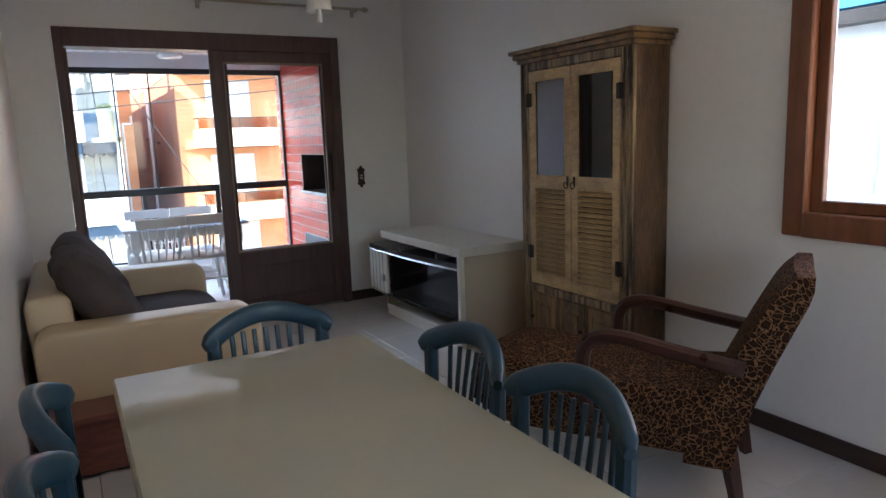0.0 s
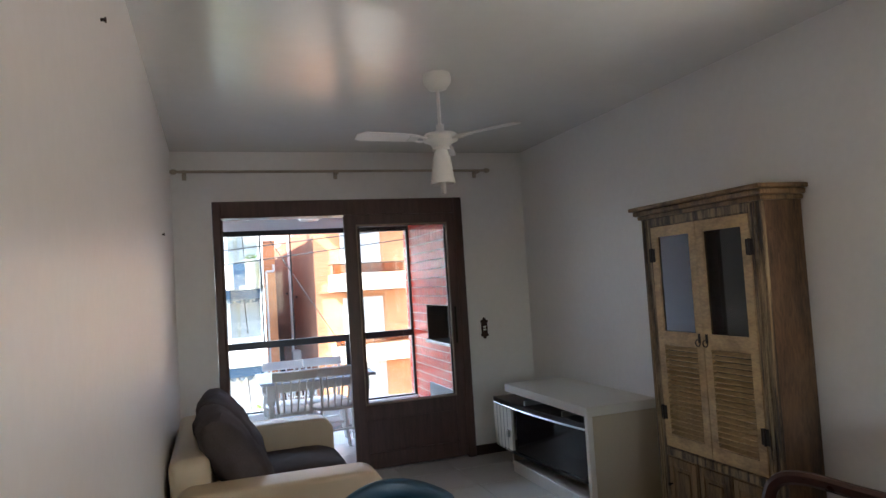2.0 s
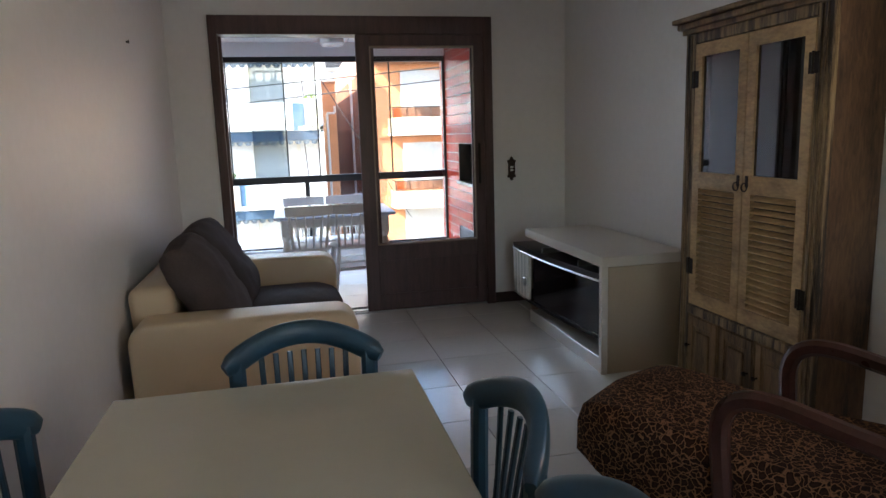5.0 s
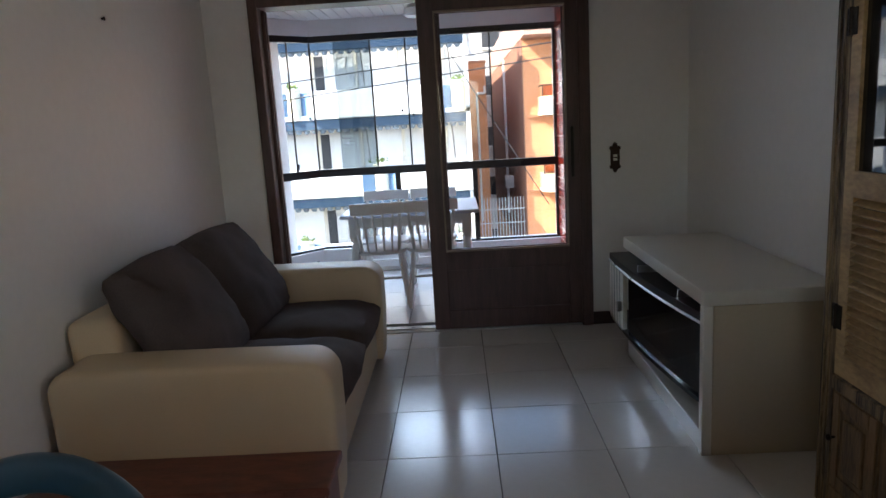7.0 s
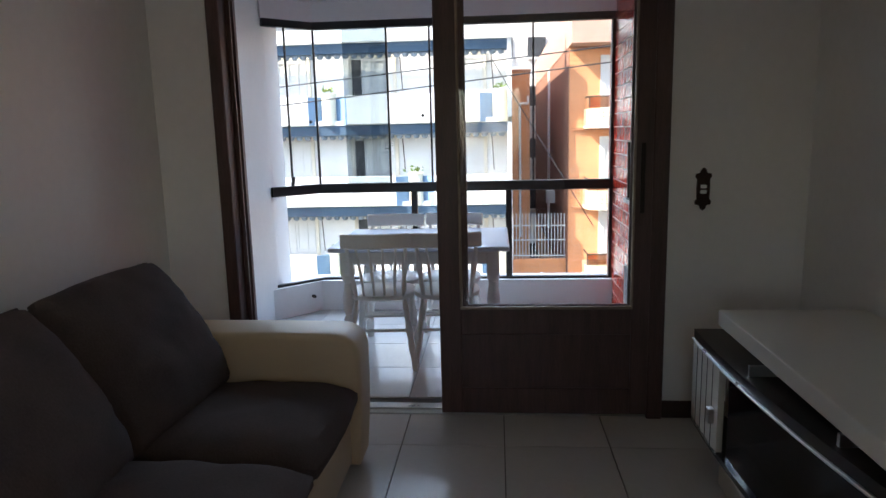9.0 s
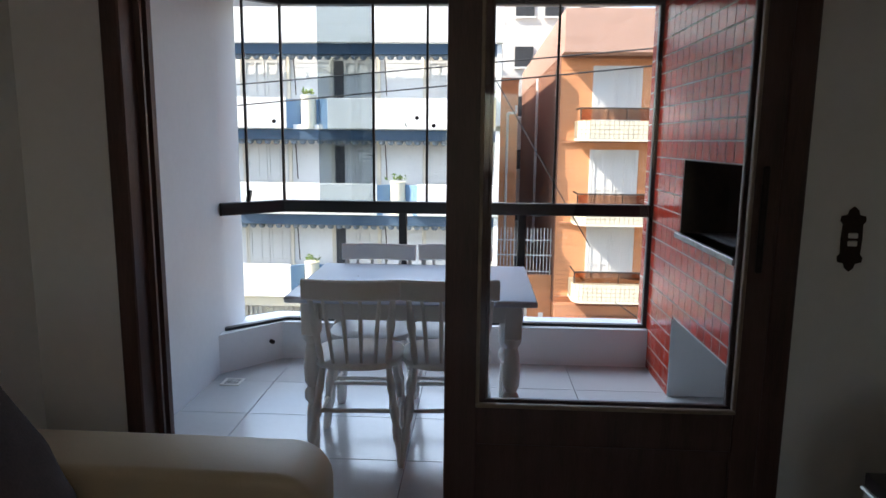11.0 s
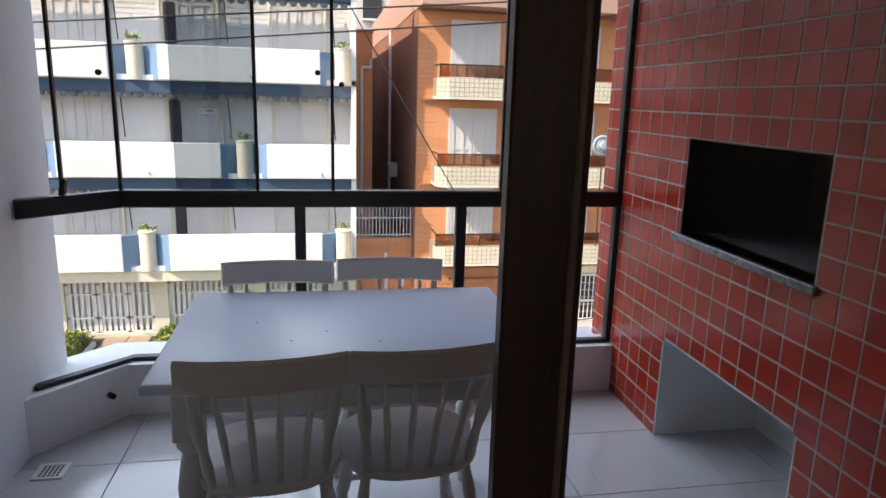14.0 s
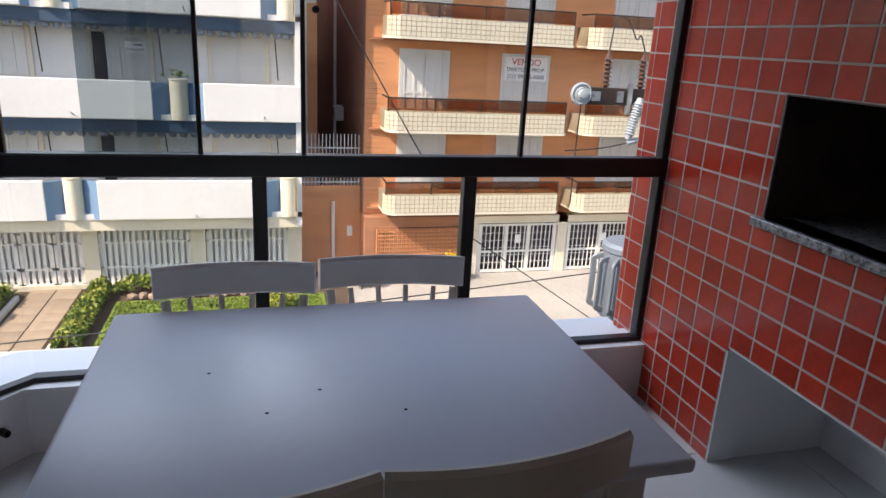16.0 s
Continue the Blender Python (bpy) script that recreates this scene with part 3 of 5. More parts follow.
def blue_chair():
    """Stands at the origin, its back towards -y, and faces +y."""
    c = thing("dining_chair", "teal blue lacquered wooden chair with a curved slatted back", "chair", group="chairs round the dining table")
    part("seat", prism([(-0.20, -0.19), (0.20, -0.19), (0.225, 0.20), (0.18, 0.235), (-0.18, 0.235), (-0.225, 0.20)], 0.43, 0.462), BLUE, c)
    arc, thick = [], []
    for i in range(25):
        a = -1 + i / 12
        arc.append((0.212 * a, -0.245 + 0.075 * a * a, 0.782 + 0.070 * (1 - a * a)))
        thick.append(0.55 + 0.45 * min(1.0, (1 - abs(a)) / 0.12) ** 0.5)
    bow = [(0.021 * math.copysign(abs(math.cos(q)) ** 0.7, math.cos(q)), 0.034 * math.copysign(abs(math.sin(q)) ** 0.7, math.sin(q))) for q in [math.pi * i / 8 for i in range(16)]]
    part("top_rail", sweep(arc, bow, scales=thick), BLUE, c, smooth=True)
    for s in (-1, 1):
        part("back_post", sweep(spline([(s * 0.18, -0.20, 0.0), (s * 0.180, -0.185, 0.45), (s * 0.182, -0.190, 0.795)], 5), oblong(0.045, 0.036, 0.010), (0, 1, 0)), BLUE, c)
        part("leg", between((s * 0.19, 0.19, 0.0), (s * 0.18, 0.18, 0.435), 0.018, 0.024), BLUE, c)
        part("stretcher", between((s * 0.19, -0.19, 0.2), (s * 0.186, 0.185, 0.2), 0.011), BLUE, c)
    for i in range(7):
        a = (i - 3) / 3
        x = 0.105 * a
        part("slat", sweep([(x, -0.187, 0.46), (x * 1.08, -0.21, 0.63), (x * 1.12, -0.242 + 0.02 * a * a, 0.80)], oblong(0.016, 0.011, 0.003), (0, 1, 0)), BLUE, c)
    return c


first = blue_chair()
# head of the table, then both long sides
spots = [(1.648, 2.66, 180), (1.845, 2.24, 90), (1.85, 1.78, 90), (1.225, 2.38, -90), (1.225, 1.93, -90)]
first.matrix_basis = pose(spots[0][0], spots[0][1], 0, 0, 0, spots[0][2])
for x, y, r in spots[1:]:
    copy_thing(first, pose(x, y, 0, 0, 0, r))


# ---- sofa ----
def cushion(sx, sy, sz, puff=0.5, n=22, seed=1):
    """A stuffed cushion round the origin, sx by sy by sz, fuller in the middle."""
    bm = bmesh.new()
    bmesh.ops.create_grid(bm, x_segments=n, y_segments=n, size=1)
    top = [(v.co.x, v.co.y) for v in bm.verts]
    bm.free()
    out = bmesh.new()
    side = n + 1
    for s in (1, -1):
        vs = []
        for i, (x, y) in enumerate(top):
            e = max(0.0, (1 - abs(x) ** 3.2)) * max(0.0, (1 - abs(y) ** 3.2))
            w = noise.noise((x * 2.2 + seed, y * 2.2, s * 3.0 + seed)) * 0.12 + noise.noise((x * 6 + y * 3 + seed, y * 4 - x * 3, s)) * 0.07
            crease = 0.10 * (1 - e) * math.sin(9 * x + 5 * y * y + seed) * math.cos(7 * y - 3 * x * x)
            h = (0.10 + 0.90 * e ** 0.42) * (1 + w) + crease * 0.6
            k = 1 - 0.05 * (1 - e) * (abs(x * y))
            vs.append(out.verts.new((x * sx / 2 * k, y * sy / 2 * k, s * h * sz / 2)))
        for a in range(n):
            for b in range(n):
                q = [vs[a * side + b], vs[a * side + b + 1], vs[(a + 1) * side + b + 1], vs[(a + 1) * side + b]]
                out.faces.new(q)
        rim = [b for b in range(side)] + [a * side + n for a in range(1, side)] + [n * side + b for b in range(n - 1, -1, -1)] + [a * side for a in range(n - 1, 0, -1)]
        if s == 1:
            first_rim = [vs[i] for i in rim]
        else:
            second = [vs[i] for i in rim]
            for i in range(len(rim)):
                j = (i + 1) % len(rim)
                out.faces.new((first_rim[i], first_rim[j], second[j], second[i]))
    bmesh.ops.recalc_face_normals(out, faces=out.faces)
    return out


def sofa():
    s = thing("sofa", "two-seat sofa in cream leatherette with brown suede cushions", "sofa", (1.39, 4.95, 0))
    part("base", box(0.95, 1.865, 4.26, 5.62, 0.05, 0.27, 0.02, 3), LEATHER, s, smooth=True)
    part("back", moved(box(-0.1, 0.1, -0.69, 0.69, 0, 0.62, 0.05, 4), pose(1.0, 4.945, 0.12, 0, -3, 0)), LEATHER, s, smooth=True)
    for y0, y1 in ((4.05, 4.28), (5.60, 5.825)):
        outline = [(0.91, 0.04), (1.895, 0.04), (1.908, 0.20), (1.915, 0.36)]
        outline += [(1.815 + 0.10 * math.cos(q), 0.505 + 0.10 * math.sin(q)) for q in [math.pi * i / 18 for i in range(10)]]
        outline += [(1.55, 0.609), (1.25, 0.611)]
        outline += [(0.99 - 0.09 * math.sin(q), 0.522 + 0.09 * math.cos(q)) for q in [math.pi * i / 14 for i in range(8)]]
        bm = moved(prism([(x, -z) for x, z in outline], y0, y1), Matrix(((1, 0, 0, 0), (0, 0, 1, 0), (0, -1, 0, 0), (0, 0, 0, 1))))
        bmesh.ops.bevel(bm, geom=[e for e in bm.edges if abs(e.verts[0].co.y - e.verts[1].co.y) < 1e-5], offset=0.028, segments=4, profile=0.5, affect="EDGES")
        bmesh.ops.recalc_face_normals(bm, faces=bm.faces)
        part("armrest", bm, LEATHER, s, smooth=True)
    for i, (y0, y1) in enumerate(((4.285, 4.94), (4.945, 5.60))):
        part("seat_cushion", moved(cushion(0.80, y1 - y0, 0.21, seed=i + 3), pose(1.525, (y0 + y1) / 2, 0.355)), SUEDE, s, "dark brown-grey suede seat cushion", True)
        part("back_cushion", moved(cushion(0.60, 0.67, 0.25, seed=i + 9), pose(1.20, (y0 + y1) / 2 - 0.02 + 0.03 * i, 0.655, 0, 58, 3 - 5 * i)), SUEDE, s, "dark brown-grey suede back cushion", True)
    for x in (0.95, 1.85):
        for y in (4.12, 5.75):
            part("foot", box(x - 0.025, x + 0.025, y - 0.025, y + 0.025, 0, 0.05, 0.005, 1), IRON, s)


sofa()


def low_bench():
    b = thing("low_bench", "low red-brown stained pine bench against the sofa", "bench", (1.4, 3.93, 0))
    part("seat_board", box(0.93, 1.93, 3.79, 4.045, 0.255, 0.285, 0.006, 2), REDWOOD, b)
    part("front_board", box(0.95, 1.91, 3.81, 3.83, 0.02, 0.255, 0.003, 1), REDWOOD, b)
    part("back_board", box(0.95, 1.91, 4.01, 4.03, 0.02, 0.255, 0.003, 1), REDWOOD, b)
    for x in (0.95, 1.89):
        part("end_board", box(x - 0.0, x + 0.025, 3.83, 4.01, 0.0, 0.255, 0.003, 1), REDWOOD, b)


low_bench()


# ---- television unit ----
def tv_unit():
    u = thing("tv_unit", "off-white television unit with a black glass curved front", "cabinet", (3.55, 5.0, 0))
    y0, y1 = 4.40, 5.655
    part("top_board", box(3.315, 3.855, y0, y1, 0.63, 0.69, 0.004, 2), MELAMINE, u)
    part("side_panel", box(3.315, 3.355, y0, y0 + 0.035, 0.0, 0.63, 0.003, 1), MELAMINE, u)
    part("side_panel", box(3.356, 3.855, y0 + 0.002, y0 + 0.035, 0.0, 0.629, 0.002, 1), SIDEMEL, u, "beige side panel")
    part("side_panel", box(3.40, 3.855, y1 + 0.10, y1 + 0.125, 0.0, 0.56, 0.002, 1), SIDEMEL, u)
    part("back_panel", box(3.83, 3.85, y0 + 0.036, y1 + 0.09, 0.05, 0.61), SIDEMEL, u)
    part("plinth", box(3.325, 3.345, y0 + 0.036, y1 - 0.06, 0.0, 0.09, 0.003, 1), MELAMINE, u)
    part("floor_board", box(3.345, 3.84, y0 + 0.036, y1 - 0.06, 0.06, 0.085), MELAMINE, u)
    # curved body that sticks out at the far end
    def front(y):
        t = (y - y0) / (y1 + 0.13 - y0)
        return 3.372 - 0.10 * abs(math.sin(math.pi * 0.62 * min(1, max(0, t)))) ** 0.85
    ys = [y0 + 0.036 + (y1 + 0.13 - y0 - 0.036) * i / 20 for i in range(21)]
    def slab(z0, z1, off=0.0, a=0, b=20):
        return prism([(front(y) - off, y) for y in ys[a:b + 1]] + [(3.82, ys[b]), (3.82, ys[a])], z0, z1)
    part("shelf", slab(0.54, 0.575, 0.012), SHELFDARK, u, "dark brown curved shelf")
    part("bottom_shelf", slab(0.185, 0.205, 0.012), BLACKGLASS, u)
    part("inner_back", box(3.60, 3.62, y0 + 0.036, y1 + 0.09, 0.205, 0.61), BLACKGLASS, u)
    part("glass_front", prism([(front(y), y) for y in ys[:15]] + [(front(y) + 0.008, y) for y in ys[:15][::-1]], 0.205, 0.53), BLACKGLASS, u, "curved black glass front")
    part("shelf_edge", sweep([(front(y) - 0.016, y, 0.535) for y in ys], circle(0.006, 6)), STEEL, u, "bright edging")
    door = part("cabinet_door", prism([(front(y) - 0.012, y) for y in ys[15:]] + [(front(y) + 0.01, y) for y in ys[15:][::-1]], 0.19, 0.53), MELAMINE, u, "pale grooved curved door")
    for i in (16, 17, 18, 19):
        part("groove", box(front(ys[i]) - 0.0135, front(ys[i]) - 0.01, ys[i] - 0.002, ys[i] + 0.002, 0.195, 0.525), IRON, door)
    part("door_pull", box(front(ys[15]) - 0.034, front(ys[15]) - 0.012, ys[15] + 0.03, ys[15] + 0.065, 0.30, 0.36, 0.004, 1), STEEL, door, "square metal pull")
    for y in (4.75, 5.25):
        part("divider", box(front(y) + 0.01, 3.6, y - 0.007, y + 0.007, 0.575, 0.61), STEEL, u)


tv_unit()


# ---- rustic cupboard ----
def window_frame(x0, x1, ys, zs):
    """One joined frame facing -x, with every second cell of its middle row left open."""
    bm = bmesh.new()
    grid = [[bm.verts.new((x1, y, z)) for z in zs] for y in ys]
    for i in range(len(ys) - 1):
        for k in range(len(zs) - 1):
            if not (i == 1 and k % 2):
                bm.faces.new((grid[i][k], grid[i][k + 1], grid[i + 1][k + 1], grid[i + 1][k]))
    r = bmesh.ops.extrude_face_region(bm, geom=bm.faces[:])
    bmesh.ops.translate(bm, verts=[v for v in r["geom"] if isinstance(v, bmesh.types.BMVert)], vec=(x0 - x1, 0, 0))
    bmesh.ops.recalc_face_normals(bm, faces=bm.faces)
    return bm


def cupboard():
    c = thing("cupboard", "tall rustic worn-wood cupboard with louvred and glazed doors", "cupboard", (3.72, 3.62, 0))
    xf, xb, y0, y1 = 3.60, 3.855, 3.14, 4.08
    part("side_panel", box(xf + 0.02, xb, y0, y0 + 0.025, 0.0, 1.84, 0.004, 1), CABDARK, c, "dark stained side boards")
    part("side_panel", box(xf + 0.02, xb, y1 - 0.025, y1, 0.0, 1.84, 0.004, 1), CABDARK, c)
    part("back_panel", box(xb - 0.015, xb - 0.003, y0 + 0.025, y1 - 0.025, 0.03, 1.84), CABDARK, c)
    part("crown", merge(box(xf - 0.015, xb, y0 - 0.015, y1 + 0.015, 1.838, 1.862, 0.005, 2), box(xf - 0.035, xb, y0 - 0.035, y1 + 0.035, 1.862, 1.892, 0.010, 3), box(xf - 0.055, xb, y0 - 0.05, y1 + 0.05, 1.892, 1.915, 0.006, 2)), CABWOOD, c, "stepped crown moulding")
    for y in (y0, y1 - 0.085):
        part("stile", merge(box(xf, xf + 0.025, y, y + 0.085, 0.0, 1.838, 0.004, 1), box(xf - 0.006, xf, y + 0.03, y + 0.04, 0.02, 1.83), box(xf - 0.006, xf, y + 0.055, y + 0.062, 0.02, 1.83)), CABSTREAK, c, "streaked worn stile")
    part("rail", box(xf + 0.001, xf + 0.025, y0 + 0.085, y1 - 0.085, 1.79, 1.838, 0.003, 1), CABSTREAK, c)
    part("rail", box(xf - 0.012, xf + 0.025, y0 + 0.085, y1 - 0.085, 0.455, 0.50, 0.004, 1), CABSTREAK, c)
    part("rail", box(xf + 0.001, xf + 0.025, y0 + 0.085, y1 - 0.085, 0.0, 0.10, 0.003, 1), CABWOOD, c)
    for z in (0.5, 1.15, 1.45):
        part("shelf", box(xf + 0.05, xb - 0.016, y0 + 0.026, y1 - 0.026, z, z + 0.018), CABWOOD, c)
    # upper doors
    ym = (y0 + y1) / 2
    for a, b, near in ((y0 + 0.088, ym - 0.003, True), (ym + 0.003, y1 - 0.088, False)):
        d = part("door", window_frame(xf - 0.002, xf + 0.02, (a, a + 0.052, b - 0.052, b), (0.505, 0.575, 1.095, 1.175, 1.725, 1.785)), CABPALE, c, "ochre wooden door, glazed above and louvred below")
        part("glass_pane", box(xf + 0.010, xf + 0.014, a + 0.05, b - 0.05, 1.17, 1.73), CABGLASS, d, "dark reflecting glass pane")
        me = mesh_of(moved(box(-0.0165, 0.0165, a + 0.0525, b - 0.0525, -0.0035, 0.0035, 0.002, 1), pose(0, 0, 0, 0, -30, 0)), "slat", CABPALE)
        for i in range(18):
            piece("slat", me, (xf + 0.007, 0, 0.590 + i * 0.0288), d)
        # black backing that paints the shade between the slats
        part("louvre_shade", box(xf + 0.021, xf + 0.024, a + 0.05, b - 0.05, 0.57, 1.10), SIGNSHADE, d, "black sheet for the shade behind the louvres")
        hy = a if near else b
        for z in (0.70, 1.62):
            part("hinge", merge(box(xf - 0.006, xf - 0.002, hy - 0.028, hy + 0.026, z - 0.04, z + 0.04, 0.001, 1), between((xf - 0.008, hy, z - 0.042), (xf - 0.008, hy, z + 0.042), 0.006)), IRON, d, "dark iron hinge")
        ky = b - 0.026 if near else a + 0.026
        ring = [(xf - 0.016, ky + 0.018 * math.cos(2 * math.pi * i / 16), 1.125 + 0.018 * math.sin(2 * math.pi * i / 16)) for i in range(17)]
        part("ring_pull", merge(box(xf - 0.007, xf - 0.001, ky - 0.009, ky + 0.009, 1.125, 1.175, 0.002, 1), sweep(ring, circle(0.0032, 6), (1, 0, 0))), IRON, d, "iron ring pull")
    # lower doors with raised panels
    w = (y1 - y0 - 0.17) / 3
    for i in range(3):
        a = y0 + 0.085 + i * w
        d = part("drawer_front", merge(box(xf + 0.002, xf + 0.02, a + 0.003, a + w - 0.003, 0.103, 0.452, 0.003, 1),
                                       box(xf - 0.006, xf + 0.002, a + 0.012, a + 0.05, 0.11, 0.445, 0.003, 1), box(xf - 0.006, xf + 0.002, a + w - 0.05, a + w - 0.012, 0.11, 0.445, 0.003, 1),
                                       box(xf - 0.006, xf + 0.002, a + 0.05, a + w - 0.05, 0.395, 0.445, 0.003, 1), box(xf - 0.006, xf + 0.002, a + 0.05, a + w - 0.05, 0.11, 0.16, 0.003, 1)), CABWOOD, c)
        part("raised_panel", box(xf - 0.007, xf + 0.003, a + 0.072, a + w - 0.072, 0.182, 0.373, 0.008, 2), CABWOOD, d)
        part("knob", moved(lathe([(0.004, 0), (0.005, 0.012), (0.011, 0.018), (0.010, 0.026), (0.003, 0.029)], 10), pose(xf - 0.006, a + (0.032 if i == 1 else w - 0.032), 0.29, 0, -90, 0)), IRON, d)


cupboard()


# ---- chaise longue ----
def chaise():
    """Local: y forward to the foot end, x across."""
    c = thing("chaise_longue", "leopard print plush chaise longue with dark wooden arms", "chair")
    w, L = 0.29, 1.08
    sec = [(-w, 0.20), (w, 0.20), (w + 0.005, 0.30), (w, 0.41), (w - 0.04, 0.455), (0.0, 0.475), (-w + 0.04, 0.455), (-w, 0.41), (-w - 0.005, 0.30)]
    bm = bmesh.new()
    rings = []
    for i in range(25):
        t = i / 24
        y = L * t
        end = max(0.0, (t - 0.9) / 0.1)
        s = 1 - 0.10 * end ** 2
        drop = 0.035 * end ** 2
        low = 0.10 * max(0, (t - 0.80) / 0.2) ** 1.5
        dip = -0.03 * math.sin(math.pi * min(1, t * 1.25)) + 0.02 * t
        rings.append([bm.verts.new((x * s, y, z + (dip - drop if z > 0.25 else low))) for x, z in sec])
    n = len(sec)
    for a, b in zip(rings, rings[1:]):
        for i in range(n):
            bm.faces.new((a[i], a[(i + 1) % n], b[(i + 1) % n], b[i]))
    bm.faces.new(rings[0][::-1])
    bm.faces.new(rings[-1])
    bmesh.ops.recalc_face_normals(bm, faces=bm.faces)
    part("seat", bm, LEOPARD, c, smooth=True)
    back = []
    bm = bmesh.new()
    for i in range(17):
        t = i / 16
        z = 0.16 + 0.74 * t
        y = 0.10 - 0.30 * t ** 1.25
        th = 0.085 - 0.03 * t
        top = max(0, (t - 0.82) / 0.18)
        ww = w * (1 - 0.12 * top ** 2)
        th *= 1 - 0.5 * top ** 3
        back.append([bm.verts.new(p) for p in ((-ww, y - th, z), (ww, y - th, z), (ww + 0.004, y, z), (ww, y + th, z), (ww * 0.5, y + th + 0.012, z), (-ww * 0.5, y + th + 0.012, z), (-ww, y + th, z), (-ww - 0.004, y, z))])
    for a, b in zip(back, back[1:]):
        for i in range(8):
            bm.faces.new((a[i], a[(i + 1) % 8], b[(i + 1) % 8], b[i]))
    bm.faces.new(back[0][::-1])
    bm.faces.new(back[-1])
    bmesh.ops.recalc_face_normals(bm, faces=bm.faces)
    part("backrest", bm, LEOPARD, c, smooth=True)
    for s in (-1, 1):
        x = s * (w + 0.012)
        part("armrest", sweep(spline([(x, -0.02, 0.56), (x, 0.22, 0.60), (x, 0.42, 0.635), (x, 0.52, 0.62), (x, 0.565, 0.555), (x, 0.565, 0.44), (x, 0.55, 0.30)], 6), oblong(0.055, 0.05, 0.014), (1, 0, 0)), ARMWOOD, c, "curved dark wooden arm", True)
        part("leg", between((s * (w - 0.05), -0.01, 0.0), (s * (w - 0.04), 0.03, 0.22), 0.026, 0.036, 4), ARMWOOD, c, "tapered dark leg")
        part("leg", between((s * (w - 0.07), L - 0.18, 0.0), (s * (w - 0.06), L - 0.2, 0.30), 0.022, 0.032, 4), ARMWOOD, c)
    c.matrix_basis = pose(3.38, 2.31, 0, 0, 0, 33)


chaise()


# ---- ceiling fan, curtain rod, switch ----
def ceiling_fan():
    f = thing("ceiling_fan", "white three-blade ceiling fan with a frosted lamp shade", "ceiling fan", (2.34, 4.08, H))
    x, y = 2.34, 4.08
    T = lambda bm, z: moved(bm, Matrix.Translation((x, y, z)))
    part("canopy", T(lathe([(0.074, 0.0), (0.08, -0.025), (0.074, -0.055), (0.05, -0.085), (0.014, -0.095)], 24), H), PLASTIC, f, smooth=True)
    part("rod", T(lathe([(0.010, -0.07), (0.010, -0.28), (0.022, -0.285), (0.024, -0.32), (0.016, -0.33)], 12), H), PLASTIC, f, smooth=True)
    part("motor", T(lathe([(0.03, -0.325), (0.085, -0.335), (0.098, -0.352), (0.095, -0.375), (0.06, -0.39), (0.045, -0.41), (0.05, -0.425)], 28), H), PLASTIC, f, smooth=True)
    part("shade", T(lathe([(0.034, -0.42), (0.048, -0.47), (0.058, -0.54), (0.068, -0.61), (0.064, -0.612), (0.045, -0.55), (0.03, -0.44)], 24), H), FROST, f, "frosted tulip glass shade", True)
    part("bulb", T(lathe([(0.012, -0.58), (0.014, -0.65), (0.012, -0.665)], 12), H), FROST, f, "white compact bulb", True)
    for a in (66, 186, 306):
        m = Matrix.Translation((x, y, H - 0.362)) @ pose(0, 0, 0, 0, 0, a) @ pose(0, 0, 0, 9, 0, 0) @ Matrix.Diagonal((0.9, 1, 1, 1))
        blade = prism([(0.15, -0.035), (0.22, -0.052), (0.50, -0.06), (0.535, -0.04), (0.54, 0.03), (0.50, 0.058), (0.22, 0.05), (0.15, 0.035)], -0.003, 0.003)
        b = part("blade", moved(blade, m), PLASTIC, f, "white blade with dark edge")
        part("blade_arm", moved(merge(sweep(spline([(0.08, -0.012, 0), (0.12, -0.03, -0.01), (0.17, -0.03, -0.004)], 4), circle(0.006, 6)), sweep(spline([(0.08, 0.012, 0), (0.12, 0.03, -0.01), (0.17, 0.03, -0.004)], 4), circle(0.006, 6)), box(0.15, 0.21, -0.035, 0.035, -0.008, -0.003)), m), PLASTIC, b)


ceiling_fan()


def curtain_rod():
    r = thing("curtain_rod", "bare white curtain rod on three brackets", "curtain rod", (2.17, 6.13, 2.51))
    part("rod", between((0.90, 6.125, 2.512), (3.46, 6.125, 2.512), 0.011, n=10), RODM, r)
    for x in (0.88, 3.48):
        s = -1 if x < 2 else 1
        part("finial", moved(lathe([(0.011, 0), (0.02, 0.01), (0.022, 0.03), (0.012, 0.05), (0.003, 0.058)], 12), pose(x - s * 0.02, 6.125, 2.512, 0, 90 * s, 0)), RODM, r, smooth=True)
    for x in (0.95, 2.14, 3.40):
        part("bracket", merge(box(x - 0.016, x + 0.016, 6.205, 6.219, 2.46, 2.54, 0.003, 1), box(x - 0.008, x + 0.008, 6.12, 6.21, 2.488, 2.50), box(x - 0.012, x + 0.012, 6.11, 6.142, 2.488, 2.503, 0.003, 1)), RODM, r)


curtain_rod()


def switch_plate():
    s = thing("light_switch", "ornate antique bronze switch plate on the wall", "switch", (3.405, 6.215, 1.105))
    half = [(0.0, 0.098), (0.012, 0.088), (0.016, 0.074), (0.034, 0.07), (0.036, 0.055), (0.028, 0.045), (0.03, 0.0), (0.028, -0.045), (0.036, -0.055), (0.034, -0.07), (0.016, -0.074), (0.012, -0.088), (0.0, -0.098)]
    out = half + [(-x, z) for x, z in half[-2:0:-1]]
    part("plate", moved(prism(out, 0, 0.008), pose(3.405, 6.219, 1.105, 90)), BROWNMETAL, s)
    for z in (-0.012, 0.012):
        part("rocker", box(3.392, 3.418, 6.203, 6.212, 1.105 + z - 0.008, 1.105 + z + 0.008, 0.002, 1), PLASTIC, s, "cream rocker")


switch_plate()

# bare nails left in the wall over the sofa
NAILS = ((4.95, 1.93), (2.70, 2.345))
